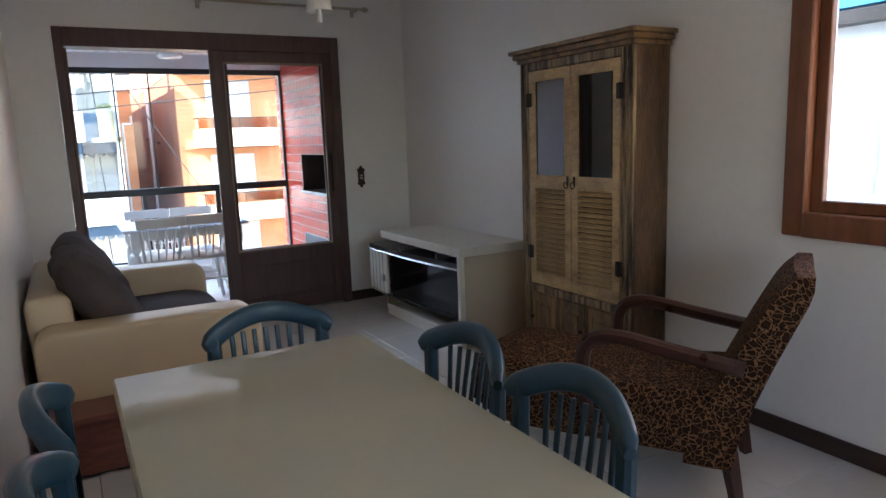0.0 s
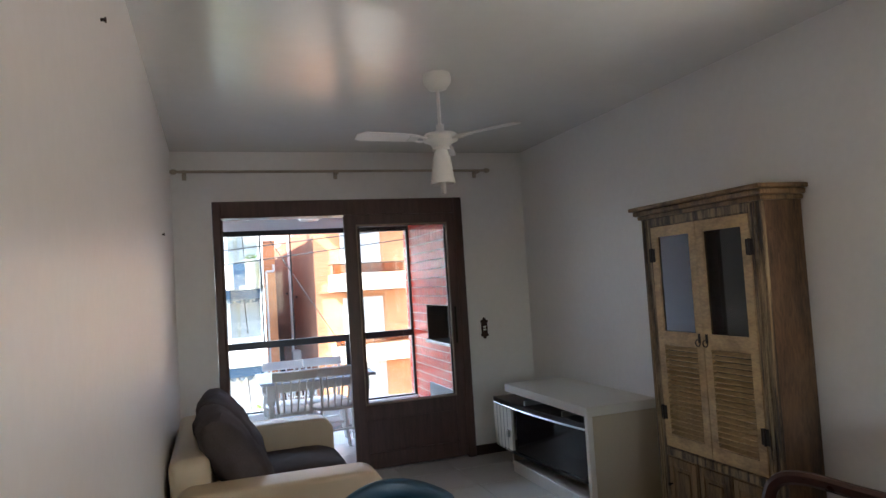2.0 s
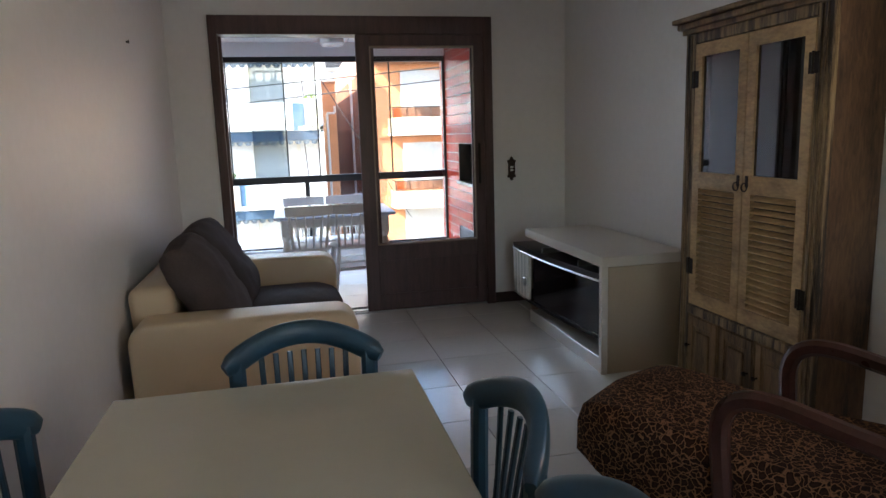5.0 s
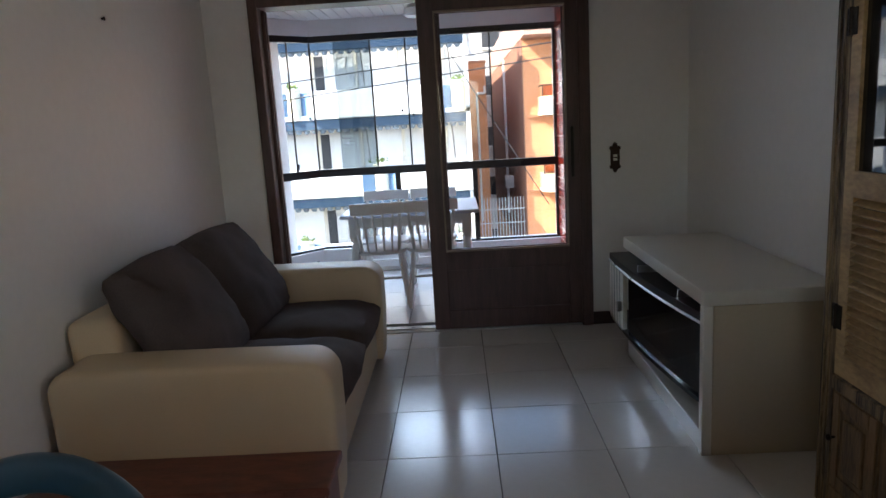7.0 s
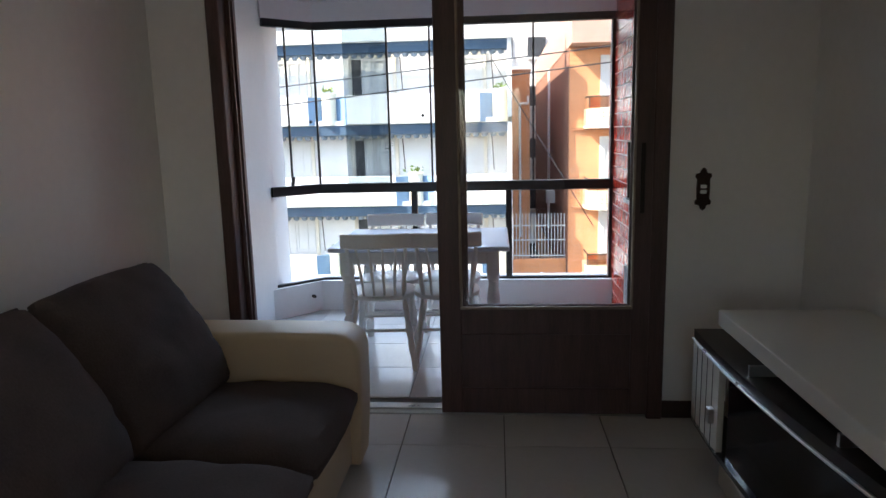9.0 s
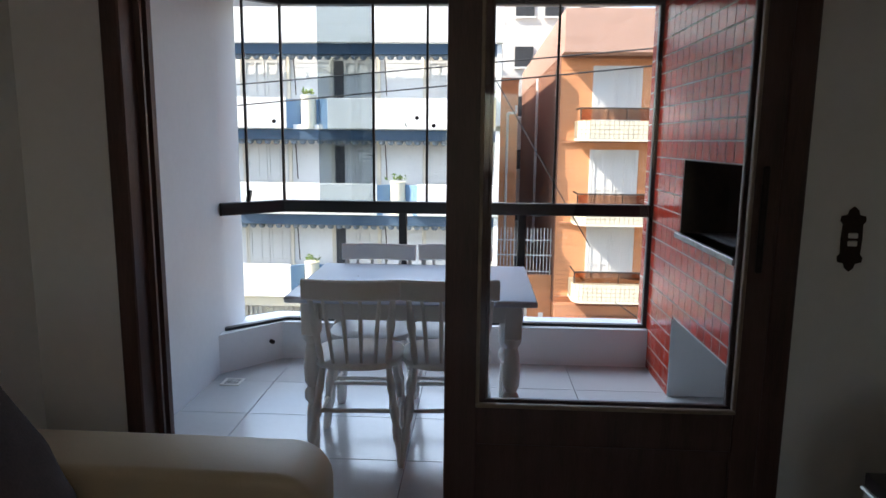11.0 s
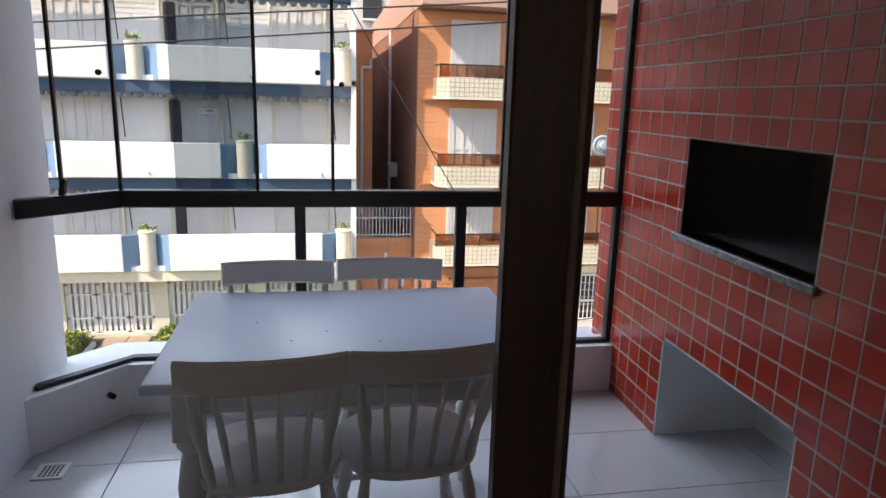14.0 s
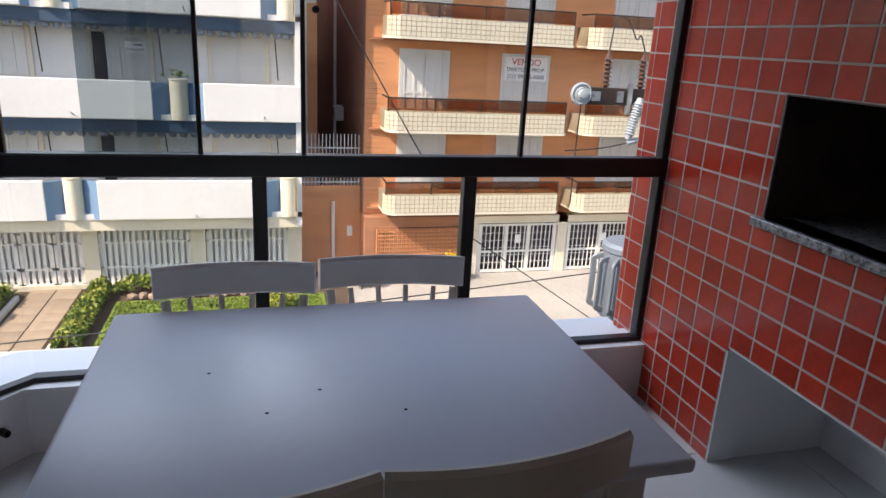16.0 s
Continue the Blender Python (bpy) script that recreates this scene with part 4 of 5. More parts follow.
for y, z in NAILS:
    nail = thing("wall_nail", "small dark nail in the bare wall", "nail", (XL, y, z))
    part("shaft", moved(lathe([(0.005, 0), (0.005, 0.012), (0.009, 0.013), (0.009, 0.017)], 8), pose(XL - 0.002, y, z, 0, 90, 0)), IRON, nail)


# ---- balcony things ----
def balcony_table():
    t = thing("balcony_table", "white painted wooden table with turned legs", "table", (2.0, 7.23, 0))
    x0, x1, y0, y1 = 1.485, 2.537, 6.835, 7.62
    part("tabletop", box(x0, x1, y0, y1, 0.712, 0.74, 0.009, 3), SKYTINTTOP, t, "glossy white top with sky blue in its colour and small chips", True)
    part("apron", merge(*[box(*b, 0.63, 0.712) for b in ((x0 + 0.12, x1 - 0.12, y0 + 0.065, y0 + 0.085), (x0 + 0.12, x1 - 0.12, y1 - 0.085, y1 - 0.065), (x0 + 0.085, x0 + 0.105, y0 + 0.1, y1 - 0.1), (x1 - 0.105, x1 - 0.085, y0 + 0.1, y1 - 0.1))]), WHITEWOOD, t)
    prof = [(0.022, 0.0), (0.026, 0.02), (0.03, 0.1), (0.026, 0.22), (0.02, 0.25), (0.034, 0.27), (0.036, 0.30), (0.022, 0.325), (0.034, 0.35), (0.038, 0.42), (0.028, 0.49), (0.022, 0.52), (0.036, 0.54), (0.036, 0.56)]
    for x in (x0 + 0.095, x1 - 0.095):
        for y in (y0 + 0.085, y1 - 0.085):
            part("leg", merge(moved(lathe(prof, 14), Matrix.Translation((x, y, 0))), box(x - 0.037, x + 0.037, y - 0.037, y + 0.037, 0.56, 0.712, 0.004, 1)), WHITEWOOD, t, smooth=True)
    for x, y in ((1.93, 7.18), (1.72, 7.28), (2.08, 7.08), (1.83, 7.11)):
        part("chip", moved(lathe([(0.004, 0), (0.003, 0.0006)], 7), Matrix.Translation((x, y, 0.7402))), IRON, t)


balcony_table()


def turned(a, b, r, n=10, beads=2):
    """A turned bar that swells and narrows between a and b."""
    a, b = Vector(a), Vector(b)
    pts, sc = [], []
    for i in range(15):
        t = i / 14
        pts.append(a.lerp(b, t))
        sc.append(r * (0.72 + 0.28 * math.sin(math.pi * t) + 0.22 * math.sin(beads * 4 * math.pi * t) * math.sin(math.pi * t)))
    up = (0, 1, 0) if abs((b - a).normalized().z) > 0.7 else (0, 0, 1)
    return sweep(pts, circle(1, n), up, sc)


def white_chair():
    """Stands at the origin, back towards -y, facing +y."""
    c = thing("spindle_chair", "white painted wooden chair with a spindle back", "chair", group="chairs round the balcony table")
    seat = [(0.205 * math.cos(a) * (1 + 0.06 * math.sin(a)), 0.195 * math.sin(a)) for a in [2 * math.pi * i / 28 for i in range(28)]]
    seat = [(math.copysign(abs(x / 0.21) ** 0.75, x) * 0.205, math.copysign(abs(y / 0.195) ** 0.75, y) * 0.195) for x, y in seat]
    bm = prism(seat, 0.425, 0.455)
    bmesh.ops.bevel(bm, geom=[e for e in bm.edges if abs(e.verts[0].co.z - e.verts[1].co.z) < 1e-5], offset=0.009, segments=2, profile=0.5, affect="EDGES")
    part("seat", bm, WHITEWOOD, c, smooth=True)
    arc = [(0.197 * a, -0.288 + 0.030 * a * a, 0.792) for a in [-1 + i / 6 for i in range(13)]]
    part("top_rail", sweep(arc, oblong(0.022, 0.085, 0.008)), WHITEWOOD, c, smooth=True)
    for s in (-1, 1):
        part("back_post", turned((s * 0.14, -0.155, 0.45), (s * 0.168, -0.252, 0.75), 0.016, beads=1), WHITEWOOD, c, smooth=True)
        part("leg", turned((s * 0.20, -0.20, 0.0), (s * 0.14, -0.13, 0.43), 0.019), WHITEWOOD, c, smooth=True)
        part("leg", turned((s * 0.19, 0.19, 0.0), (s * 0.14, 0.13, 0.43), 0.019), WHITEWOOD, c, smooth=True)
        part("stretcher", between((s * 0.178, -0.172, 0.17), (s * 0.172, 0.168, 0.17), 0.010), WHITEWOOD, c, smooth=True)
    part("stretcher", between((-0.166, 0.16, 0.24), (0.166, 0.16, 0.24), 0.010), WHITEWOOD, c, smooth=True)
    part("stretcher", between((-0.168, -0.165, 0.24), (0.168, -0.165, 0.24), 0.010), WHITEWOOD, c, smooth=True)
    for i in range(4):
        a = (i - 1.5) / 2.1
        part("spindle", sweep([(0.125 * a, -0.172, 0.45), (0.14 * a, -0.22, 0.61), (0.16 * a, -0.278 + 0.03 * a * a, 0.75)], circle(1, 8), (0, 1, 0), [0.007, 0.010, 0.007]), WHITEWOOD, c, smooth=True)
    return c


first = white_chair()
first.matrix_basis = pose(1.768, 7.025, 0, 0, 0, 3)
for x, y, r in ((2.158, 7.050, 5), (1.762, 7.41, 180), (2.155, 7.43, 177)):
    copy_thing(first, pose(x, y, 0, 0, 0, r))


def floor_drain():
    d = thing("floor_drain", "round-slotted white plastic floor drain", "drain", (0.896, 7.775, 0))
    part("frame", moved(merge(box(-0.055, 0.055, -0.055, -0.042, 0, 0.006), box(-0.055, 0.055, 0.042, 0.055, 0, 0.006), box(-0.055, -0.042, -0.042, 0.042, 0, 0.006), box(0.042, 0.055, -0.042, 0.042, 0, 0.006), box(-0.042, 0.042, -0.042, 0.042, 0, 0.003)), Matrix.Translation((0.896, 7.775, 0.0005))), PLASTIC, d)
    holes = [moved(lathe([(0.0055, 0), (0.0055, 0.0012)], 8), Matrix.Translation((0.896 + 0.0155 * i, 7.775 + 0.0155 * j, 0.0035))) for i in range(-2, 3) for j in range(-2, 3)]
    part("holes", merge(*holes), SIGNSHADE, d, "dark drain holes")


floor_drain()


def balcony_lamp():
    b = thing("ceiling_lamp", "round white ceiling lamp on the balcony", "lamp", (2.13, 7.78, HB))
    part("base", moved(lathe([(0.085, 0), (0.088, -0.012), (0.08, -0.02)], 24), Matrix.Translation((2.13, 7.78, HB))), PLASTIC, b, smooth=True)
    part("shade", moved(lathe([(0.08, -0.018), (0.115, -0.03), (0.12, -0.075), (0.10, -0.095), (0.02, -0.10)], 28), Matrix.Translation((2.13, 7.78, HB))), FROST, b, "white opal glass shade", True)


balcony_lamp()

# dark cap of the drain pipe in the parapet
pipe = thing("pipe_outlet", "small dark pipe outlet in the parapet", "pipe", (1.0, 8.15, 0.13))
part("stub", moved(lathe([(0.013, 0), (0.013, 0.035), (0.009, 0.035), (0.009, 0.01)], 12), pose(1.0, 8.168, 0.13, 90, 0, 45)), IRON, pipe)

# ---- red tiled barbecue wall ----
XT, PY, PZ = 3.358, 0.1015, 0.096
GY0, GY1, GZ0, GZ1 = 6.942, 7.715, 0.918, 1.300
NY0, NY1, NZ1 = 6.92, 7.76, 0.456
bm = empty_bm()
for b in ((6.37, NY0, -0.1, HB), (NY1, 8.50, -0.1, HB), (NY0, NY1, NZ1, GZ0), (NY0, NY1, GZ1, HB), (NY0, GY0, GZ0, GZ1), (GY1, NY1, GZ0, GZ1)):
    add_box(bm, XT - 0.0085, XT + 0.09, b[0], b[1], b[2], b[3])
wall_grill = structure("wall_grill", bm, TILEGROUT, "barbecue wall clad in glossy red square tiles")
bm = empty_bm()
add_box(bm, XT + 0.09, 3.95, GY0 - 0.03, GY0, GZ0 - 0.03, GZ1 + 0.3)
add_box(bm, XT + 0.09, 3.95, GY1, GY1 + 0.03, GZ0 - 0.03, GZ1 + 0.3)
add_box(bm, 3.92, 3.95, GY0, GY1, GZ0 - 0.03, GZ1 + 0.3)
add_box(bm, XT + 0.09, 3.95, GY0, GY1, GZ1 + 0.3, GZ1 + 0.33)
add_box(bm, XT + 0.09, 3.95, GY0, GY1, GZ0 - 0.06, GZ0 - 0.03)
add_box(bm, XT - 0.006, XT + 0.09, GY0, GY0 + 0.005, GZ0, GZ1 - 0.005)
add_box(bm, XT - 0.006, XT + 0.09, GY1 - 0.005, GY1, GZ0, GZ1 - 0.005)
add_box(bm, XT - 0.006, XT + 0.09, GY0, GY1, GZ1 - 0.005, GZ1)
part("firebox", bm, SOOT, wall_grill, "soot-dark firebox")
part("granite_slab", box(XT - 0.03, 3.90, GY0 - 0.02, GY1 + 0.035, GZ0 - 0.028, GZ0, 0.003, 1), GRANITE, wall_grill, "speckled grey granite slab")
bm = empty_bm()
add_box(bm, XT + 0.09, 3.88, NY1, NY1 + 0.03, -0.05, NZ1 + 0.03)
add_box(bm, XT + 0.09, 3.88, NY0 - 0.03, NY0, -0.05, NZ1 + 0.03)
add_box(bm, 3.85, 3.88, NY0, NY1, -0.05, NZ1 + 0.03)
add_box(bm, XT + 0.09, 3.88, NY0, NY1, NZ1, NZ1 + 0.03)
add_box(bm, XT - 0.007, XT + 0.09, NY1 - 0.006, NY1, 0.0, NZ1 - 0.006)
add_box(bm, XT - 0.007, XT + 0.09, NY0, NY0 + 0.006, 0.0, NZ1 - 0.006)
add_box(bm, XT - 0.007, XT + 0.09, NY0, NY1, NZ1 - 0.006, NZ1)
part("nook", bm, BALC, wall_grill, "white painted wood-store recess")
part("corner_strip", box(XT - 0.012, XT + 0.002, 6.372, 6.40, 0.0, HB, 0.003, 1), BALC, wall_grill)

# ---- floor tiles ----
tile_me = mesh_of(box(-0.2305, 0.2305, -0.2305, 0.2305, -0.010, 0.0, 0.0015, 1), "floor_tile", TILE)
for i in range(-3, 5):
    for j in range(-14, 4):
        x, y = 2.027 + 0.2325 + 0.465 * i, 4.958 + 0.2325 + 0.465 * j
        if XL - 0.2 < x < XR + 0.2 and YB - 0.2 < y < YD - 0.2:
            piece("floor_tile", tile_me, (x, y, 0), floor)
part("floor_tile", merge(*[box(2.029 + 0.465 * i, 2.490 + 0.465 * i, 5.890, YD + 0.05, -0.010, 0.0, 0.0015, 1) for i in range(-3, 4)]), TILE, floor, kind="stuff")
btile_me = mesh_of(box(-0.4285, 0.4285, -0.226, 0.226, -0.010, 0.0, 0.0015, 1), "balcony_tile", BTILE)
for i in range(0, 5):
    for j in range(0, 4):
        piece("balcony_tile", btile_me, (1.13 - 0.43 + 0.86 * i, 6.67 + 0.455 * j, 0), balcony_floor)

# ---- red tiles ----
red_me = mesh_of(box(-0.010, 0.0, -0.0473, 0.0473, -0.0446, 0.0446, 0.0015, 1), "red_tile", REDTILE)
rng = random.Random(4)
high = empty_bm()
for k in range(-14, 12):
    for j in range(-13, 10):
        ya, za = 7.649 + PY * j, GZ1 + PZ * k
        yb, zb = ya + PY, za + PZ
        ya, yb, za, zb = max(ya, 6.40), min(yb, 8.50), max(za, 0.0), min(zb, HB)
        for h0, h1, g0, g1 in ((GY0, GY1, GZ0 - 0.03, GZ1), (NY0, NY1, -1.0, NZ1)):
            ym, zm = (ya + yb) / 2, (za + zb) / 2
            if g0 < zm < g1:
                if ya < h0 < yb and ym <= h0 + PY / 2:
                    yb = h0
                elif ya < h1 < yb:
                    ya = h1
                elif h0 <= ya and yb <= h1:
                    if zb > g1 + 0.01:
                        za = g1
                    else:
                        yb = ya
            elif h0 < ym < h1 and za < g1 < zb:
                za = g1
            elif h0 < ym < h1 and za < g0 < zb:
                zb = g0
        if yb - ya < 0.015 or zb - za < 0.015:
            continue
        whole = yb - ya > PY - 0.002 and zb - za > PZ - 0.002
        if whole and za < 1.97 and ya < 8.3:
            piece("red_tile", red_me, (XT + 0.0002 + rng.uniform(-0.0003, 0.0003), (ya + yb) / 2, (za + zb) / 2), wall_grill)
        elif whole:
            add_box(high, XT - 0.0098, XT + 0.001, ya + 0.003, yb - 0.003, za + 0.003, zb - 0.003)
        else:
            part("cut_tile", box(XT - 0.0098, XT + 0.001, ya + 0.003, yb - 0.003, za + 0.003, zb - 0.003, 0.002, 1), REDTILE, wall_grill)
part("upper_tiles", high, REDTILE, wall_grill, kind="stuff")

# ---- outside ----
G = -6.4
ground = structure("ground", box(-900, 900, -300, 1500, G - 1.0, G - 0.12), ASPHALT, "grey asphalt street reaching into the distance")
pavement = structure("pavement", box(-60, 60, 20.6, 22.5, G - 0.3, G - 0.02), PAVE, "pale concrete pavement along the street")
garden_soil = structure("garden_soil", box(-20, 4.4, 22.5, 27.6, G - 0.3, G - 0.03), SOIL, "bare garden soil")
driveway = structure("driveway", box(4.4, 40, 22.5, 28.5, G - 0.3, G - 0.01), PAVE, "pale paved forecourt")
kerb_line = structure("kerb", box(-20, 4.4, 22.35, 22.55, G - 0.1, G + 0.22, 0.02, 2), KERB, "whitewashed low garden kerb")

# flagstone path to the gate
path_1 = structure("path_1", box(-5.0, -3.55, 22.55, 27.4, G - 0.2, G - 0.02), SOIL, "tan flagstone garden path")
flag = mesh_of(box(-0.34, 0.34, -0.27, 0.27, -0.03, 0.012, 0.008, 1), "flagstone", PATHST)
for i in range(2):
    for j in range(9):
        piece("flagstone", flag, (-4.63 + 0.71 * i, 22.85 + 0.56 * j, G - 0.01), path_1)
for s in (-3.35, -5.15):
    structure("edging", box(s - 0.06, s + 0.06, 22.6, 26.6, G - 0.05, G + 0.12, 0.02, 1), KERB, "white painted garden edging")


def leaves(n, spot, size, seed):
    """Many small folded leaves; spot(rng) gives a place."""
    r = random.Random(seed)
    bm = bmesh.new()
    for _ in range(n):
        p = Vector(spot(r))
        a = Vector((r.gauss(0, 1), r.gauss(0, 1), r.gauss(0.3, 0.8))).normalized()
        b = a.orthogonal().normalized()
        b.rotate(Matrix.Rotation(r.uniform(0, 6.28), 3, a))
        c = a.cross(b)
        s = size * r.uniform(0.6, 1.3)
        v = [bm.verts.new(p + o) for o in (-b * s, c * s * 0.45 + a * s * 0.15, b * s, -c * s * 0.45 + a * s * 0.15)]
        bm.faces.new((v[0], v[1], v[2]))
        bm.faces.new((v[0], v[2], v[3]))
    return bm


def hedge(x0, x1, y0, y1, h, n, label, seed, yellow=0.25):
    b = thing("hedge", label, "hedge", ((x0 + x1) / 2, (y0 + y1) / 2, G))
    def spot(r):
        x, y = r.uniform(x0, x1), r.uniform(y0, y1)
        top = h * (0.75 + 0.4 * noise.noise((x * 1.7, y * 1.7, seed))) * (1 - 0.5 * abs(2 * (x - x0) / (x1 - x0) - 1) ** 3)
        return x, y, G + top * r.uniform(0.15, 1) ** 0.5
    part("leaves", leaves(int(n * (1 - yellow)), spot, 0.075, seed), LEAF, b, kind="stuff")
    part("bright_leaves", leaves(int(n * yellow), lambda r: (lambda p: (p[0], p[1], p[2] + 0.05))(spot(r)), 0.07, seed + 1), LEAFY, b, kind="stuff")
    stems = merge(*[between((x0 + (x1 - x0) * (0.3 + 0.4 * (i % 2)), y0 + (y1 - y0) * (i + 0.5) / 8, G - 0.05), (x0 + (x1 - x0) * 0.5, y0 + (y1 - y0) * (i + 0.5) / 8, G + h * 0.7), 0.02, 0.01, 5) for i in range(8)])
    part("stems", stems, SOIL, b, kind="stuff")


hedge(-3.3, -2.65, 22.7, 26.9, 0.55, 2600, "clipped green and yellow hedge beside the path", 11)
hedge(-6.0, -5.25, 22.7, 26.9, 0.7, 2600, "green hedge with yellow tips beside the path", 21)
hedge(-2.6, 1.4, 26.5, 27.2, 0.6, 2200, "green shrubs in front of the white gates", 31)
hedge(1.9, 2.6, 24.5, 25.3, 0.6, 800, "small yellow-green round shrub", 41, 0.6)
hedge(4.6, 5.4, 26.2, 26.9, 0.7, 900, "leafy shrub before the brick wall", 51, 0.3)
lawn = structure("lawn", box(-2.4, 3.6, 22.7, 26.0, G - 0.1, G + 0.02), LAWN, "sunlit mown lawn")


def grass(r):
    return r.uniform(-2.35, 3.5), r.uniform(22.75, 25.9), G + 0.05


part("grass_blades", leaves(6000, grass, 0.055, 61), LAWN, lawn, kind="stuff")
stone_bm = bmesh.new()
bmesh.ops.create_icosphere(stone_bm, subdivisions=1, radius=0.16)
moved(stone_bm, Matrix.Diagonal((1.2, 0.9, 0.75, 1)))
border = thing("stone_border", "row of rounded stones edging the flower bed", "stones", (-0.5, 26.2, G))
stone = part("stone", stone_bm, STONE)
stone_me = stone.data
bpy.data.objects.remove(stone)
for i in range(13):
    ob = piece("stone", stone_me, (-2.0 + 0.29 * i - (-0.5), 26.25 - 26.2 + 0.06 * math.sin(i * 2.1), 0.06), border)
    ob.rotation_euler = (0, 0, i * 1.3)
flower = thing("flower_clump", "clump of bright yellow flowers by the brick wall", "flowers", (8.0, 26.7, G))
part("petals", leaves(260, lambda r: (8.0 + r.gauss(0, 0.14), 26.7 + r.gauss(0, 0.1), G + 0.75 + r.gauss(0, 0.1)), 0.07, 71), YELLOW, flower, kind="stuff")
part("leaves", leaves(500, lambda r: (8.0 + r.gauss(0, 0.2), 26.7 + r.gauss(0, 0.12), G + abs(r.gauss(0.3, 0.2))), 0.08, 72), LEAF, flower, kind="stuff")


def shutter_door(parent, x, y, z, w, h, frame_mat, arch=True, open_left=False):
    """A pair of panelled shutters in a frame on a facade."""
    d = part("shutter_door", merge(box(x - w / 2, x + w / 2, y - 0.04, y, z, z + h)), SHUTTER, parent, "white panelled shutter door")
    bars = []
    for s in (-1, 1):
        cx = x + s * w / 4
        for a in (cx - w / 4 + 0.02, cx, cx + w / 4 - 0.09):
            bars.append(box(a, a + 0.07, y - 0.07, y - 0.04, z + 0.02, z + h - 0.02))
        for zz in (0.02, h * 0.42, h - 0.12):
            bars.append(box(cx - w / 4 + 0.02, cx + w / 4 - 0.02, y - 0.068, y - 0.041, z + zz, z + zz + 0.09))
    part("rails", merge(*bars), SHUTTER, d)
    part("door_frame", merge(box(x - w / 2 - 0.1, x - w / 2, y - 0.06, y + 0.02, z, z + h + 0.1), box(x + w / 2, x + w / 2 + 0.1, y - 0.06, y + 0.02, z, z + h + 0.1), box(x - w / 2, x + w / 2, y - 0.06, y + 0.02, z + h, z + h + 0.1)), frame_mat, d)
    if open_left:
        # dark sheet on the shutter, painted for the shade of an open half
        part("opening_shade", box(x - w / 2 + 0.02, x - w / 4 - 0.02, y - 0.075, y - 0.045, z + 0.05, z + h - 0.05), INSHADE, d, "dark sheet for the shade in the open half")
    return d


# ---- white apartment building ----
YF, YW = 26.5, 27.7
white = thing("apartment_building", "white apartment building with blue bands and curved balconies", "building", (-6, 30, G))
XA, XB = -17.0, 3.0
part("wall", box(XA, XB, YW, 58, G - 0.1, 5.7), WSHADE, white, "pale grey-white facade wall")
siding = []
for k in range(4):
    z0 = (-4.15, -1.27, 1.61, 4.49)[k]
    for i in range(17):
        siding.append(box(XA, XB, YW - 0.012, YW, z0 + 0.1 + i * 0.15, z0 + 0.22 + i * 0.15))
part("siding", merge(*siding), WSHADE, white, kind="stuff")
part("parapet", box(XA, XB + 0.05, YF, YF + 0.2, 4.5, 5.75), WBLD, white)
part("end_wall", box(XB - 0.15, XB, YF + 0.15, YW, -4.34, 5.75), WBLD, white)


def bayed(x0, x1, bottom, top, offset, level):
    slab = part("balcony", box(x0, x1, YF + 0.15, YW, bottom - 0.02, bottom + 0.14), WBLD, white, "white balcony with blue panels and cream pillars")
    part("fascia", box(x0, x1, YF + 0.18, YF + 0.3, bottom - 0.36, bottom - 0.02), NAVY if level else CREAM, slab, "navy painted fascia")
    if level:
        scallops = []
        n = int((x1 - x0) / 0.3)
        for i in range(n):
            cx = x0 + 0.15 + i * 0.3
            scallops.append(moved(lathe([(0.06, 0), (0.11, 0.05), (0.12, 0.14)], 8), pose(cx, YF + 0.36, bottom - 0.52)))
        part("awning", merge(box(x0, x1, YF + 0.30, YF + 0.50, bottom - 0.40, bottom - 0.34), *scallops), AWNING, slab, "scalloped grey-blue awning edge")
    px = offset
    while px > x0:
        px -= 6.0
    px += 6.0
    prev = x0
    while True:
        end = min(px - 0.68, x1)
        if end > prev + 0.05:
            part("front_panel", box(prev, end, YF, YF + 0.16, bottom, top, 0.02, 1), WBLD, slab)
            if end > prev + 1.5:
                part("spout", between(((prev + end) / 2 + 0.3, YF - 0.35, bottom + 0.22), ((prev + end) / 2 + 0.3, YF + 0.02, bottom + 0.1), 0.025, n=6), STEEL, slab)
        if px > x1 + 0.3:
            break
        part("blue_panel", prism([(px - 0.68, YF + 0.16), (px - 0.68, YF + 0.02), (px - 0.24, YF + 0.34), (px - 0.24, YF + 0.48)], bottom, top - 0.04), BLUEP, slab, "mid-blue angled panel")
        if px + 0.68 < x1:
            part("blue_panel", prism([(px + 0.24, YF + 0.48), (px + 0.24, YF + 0.34), (px + 0.68, YF + 0.02), (px + 0.68, YF + 0.16)], bottom, top - 0.04), BLUEP, slab)
        part("pillar", moved(lathe([(0.25, bottom), (0.25, bottom + 0.1), (0.25, top + 0.02), (0.27, top + 0.04), (0.27, top + 0.08), (0.22, top + 0.08)], 16), Matrix.Translation((px, YF + 0.28, 0))), CREAM, slab, "cream round planter pillar", True)
        part("planter_leaves", leaves(24, lambda r: (px + r.gauss(0, 0.11), YF + 0.28 + r.gauss(0, 0.1), top + 0.15 + abs(r.gauss(0, 0.07))), 0.08, int(px * 10) + level), LEAF, slab, kind="stuff")
        if px + 0.68 >= x1:
            part("end_panel", box(px + 0.24, x1 - 0.152, YF + 0.02, YF + 0.30, bottom, top, 0.01, 1), CREAM, slab, "cream end panel")
        prev = px + 0.68
        px += 6.0
    return slab


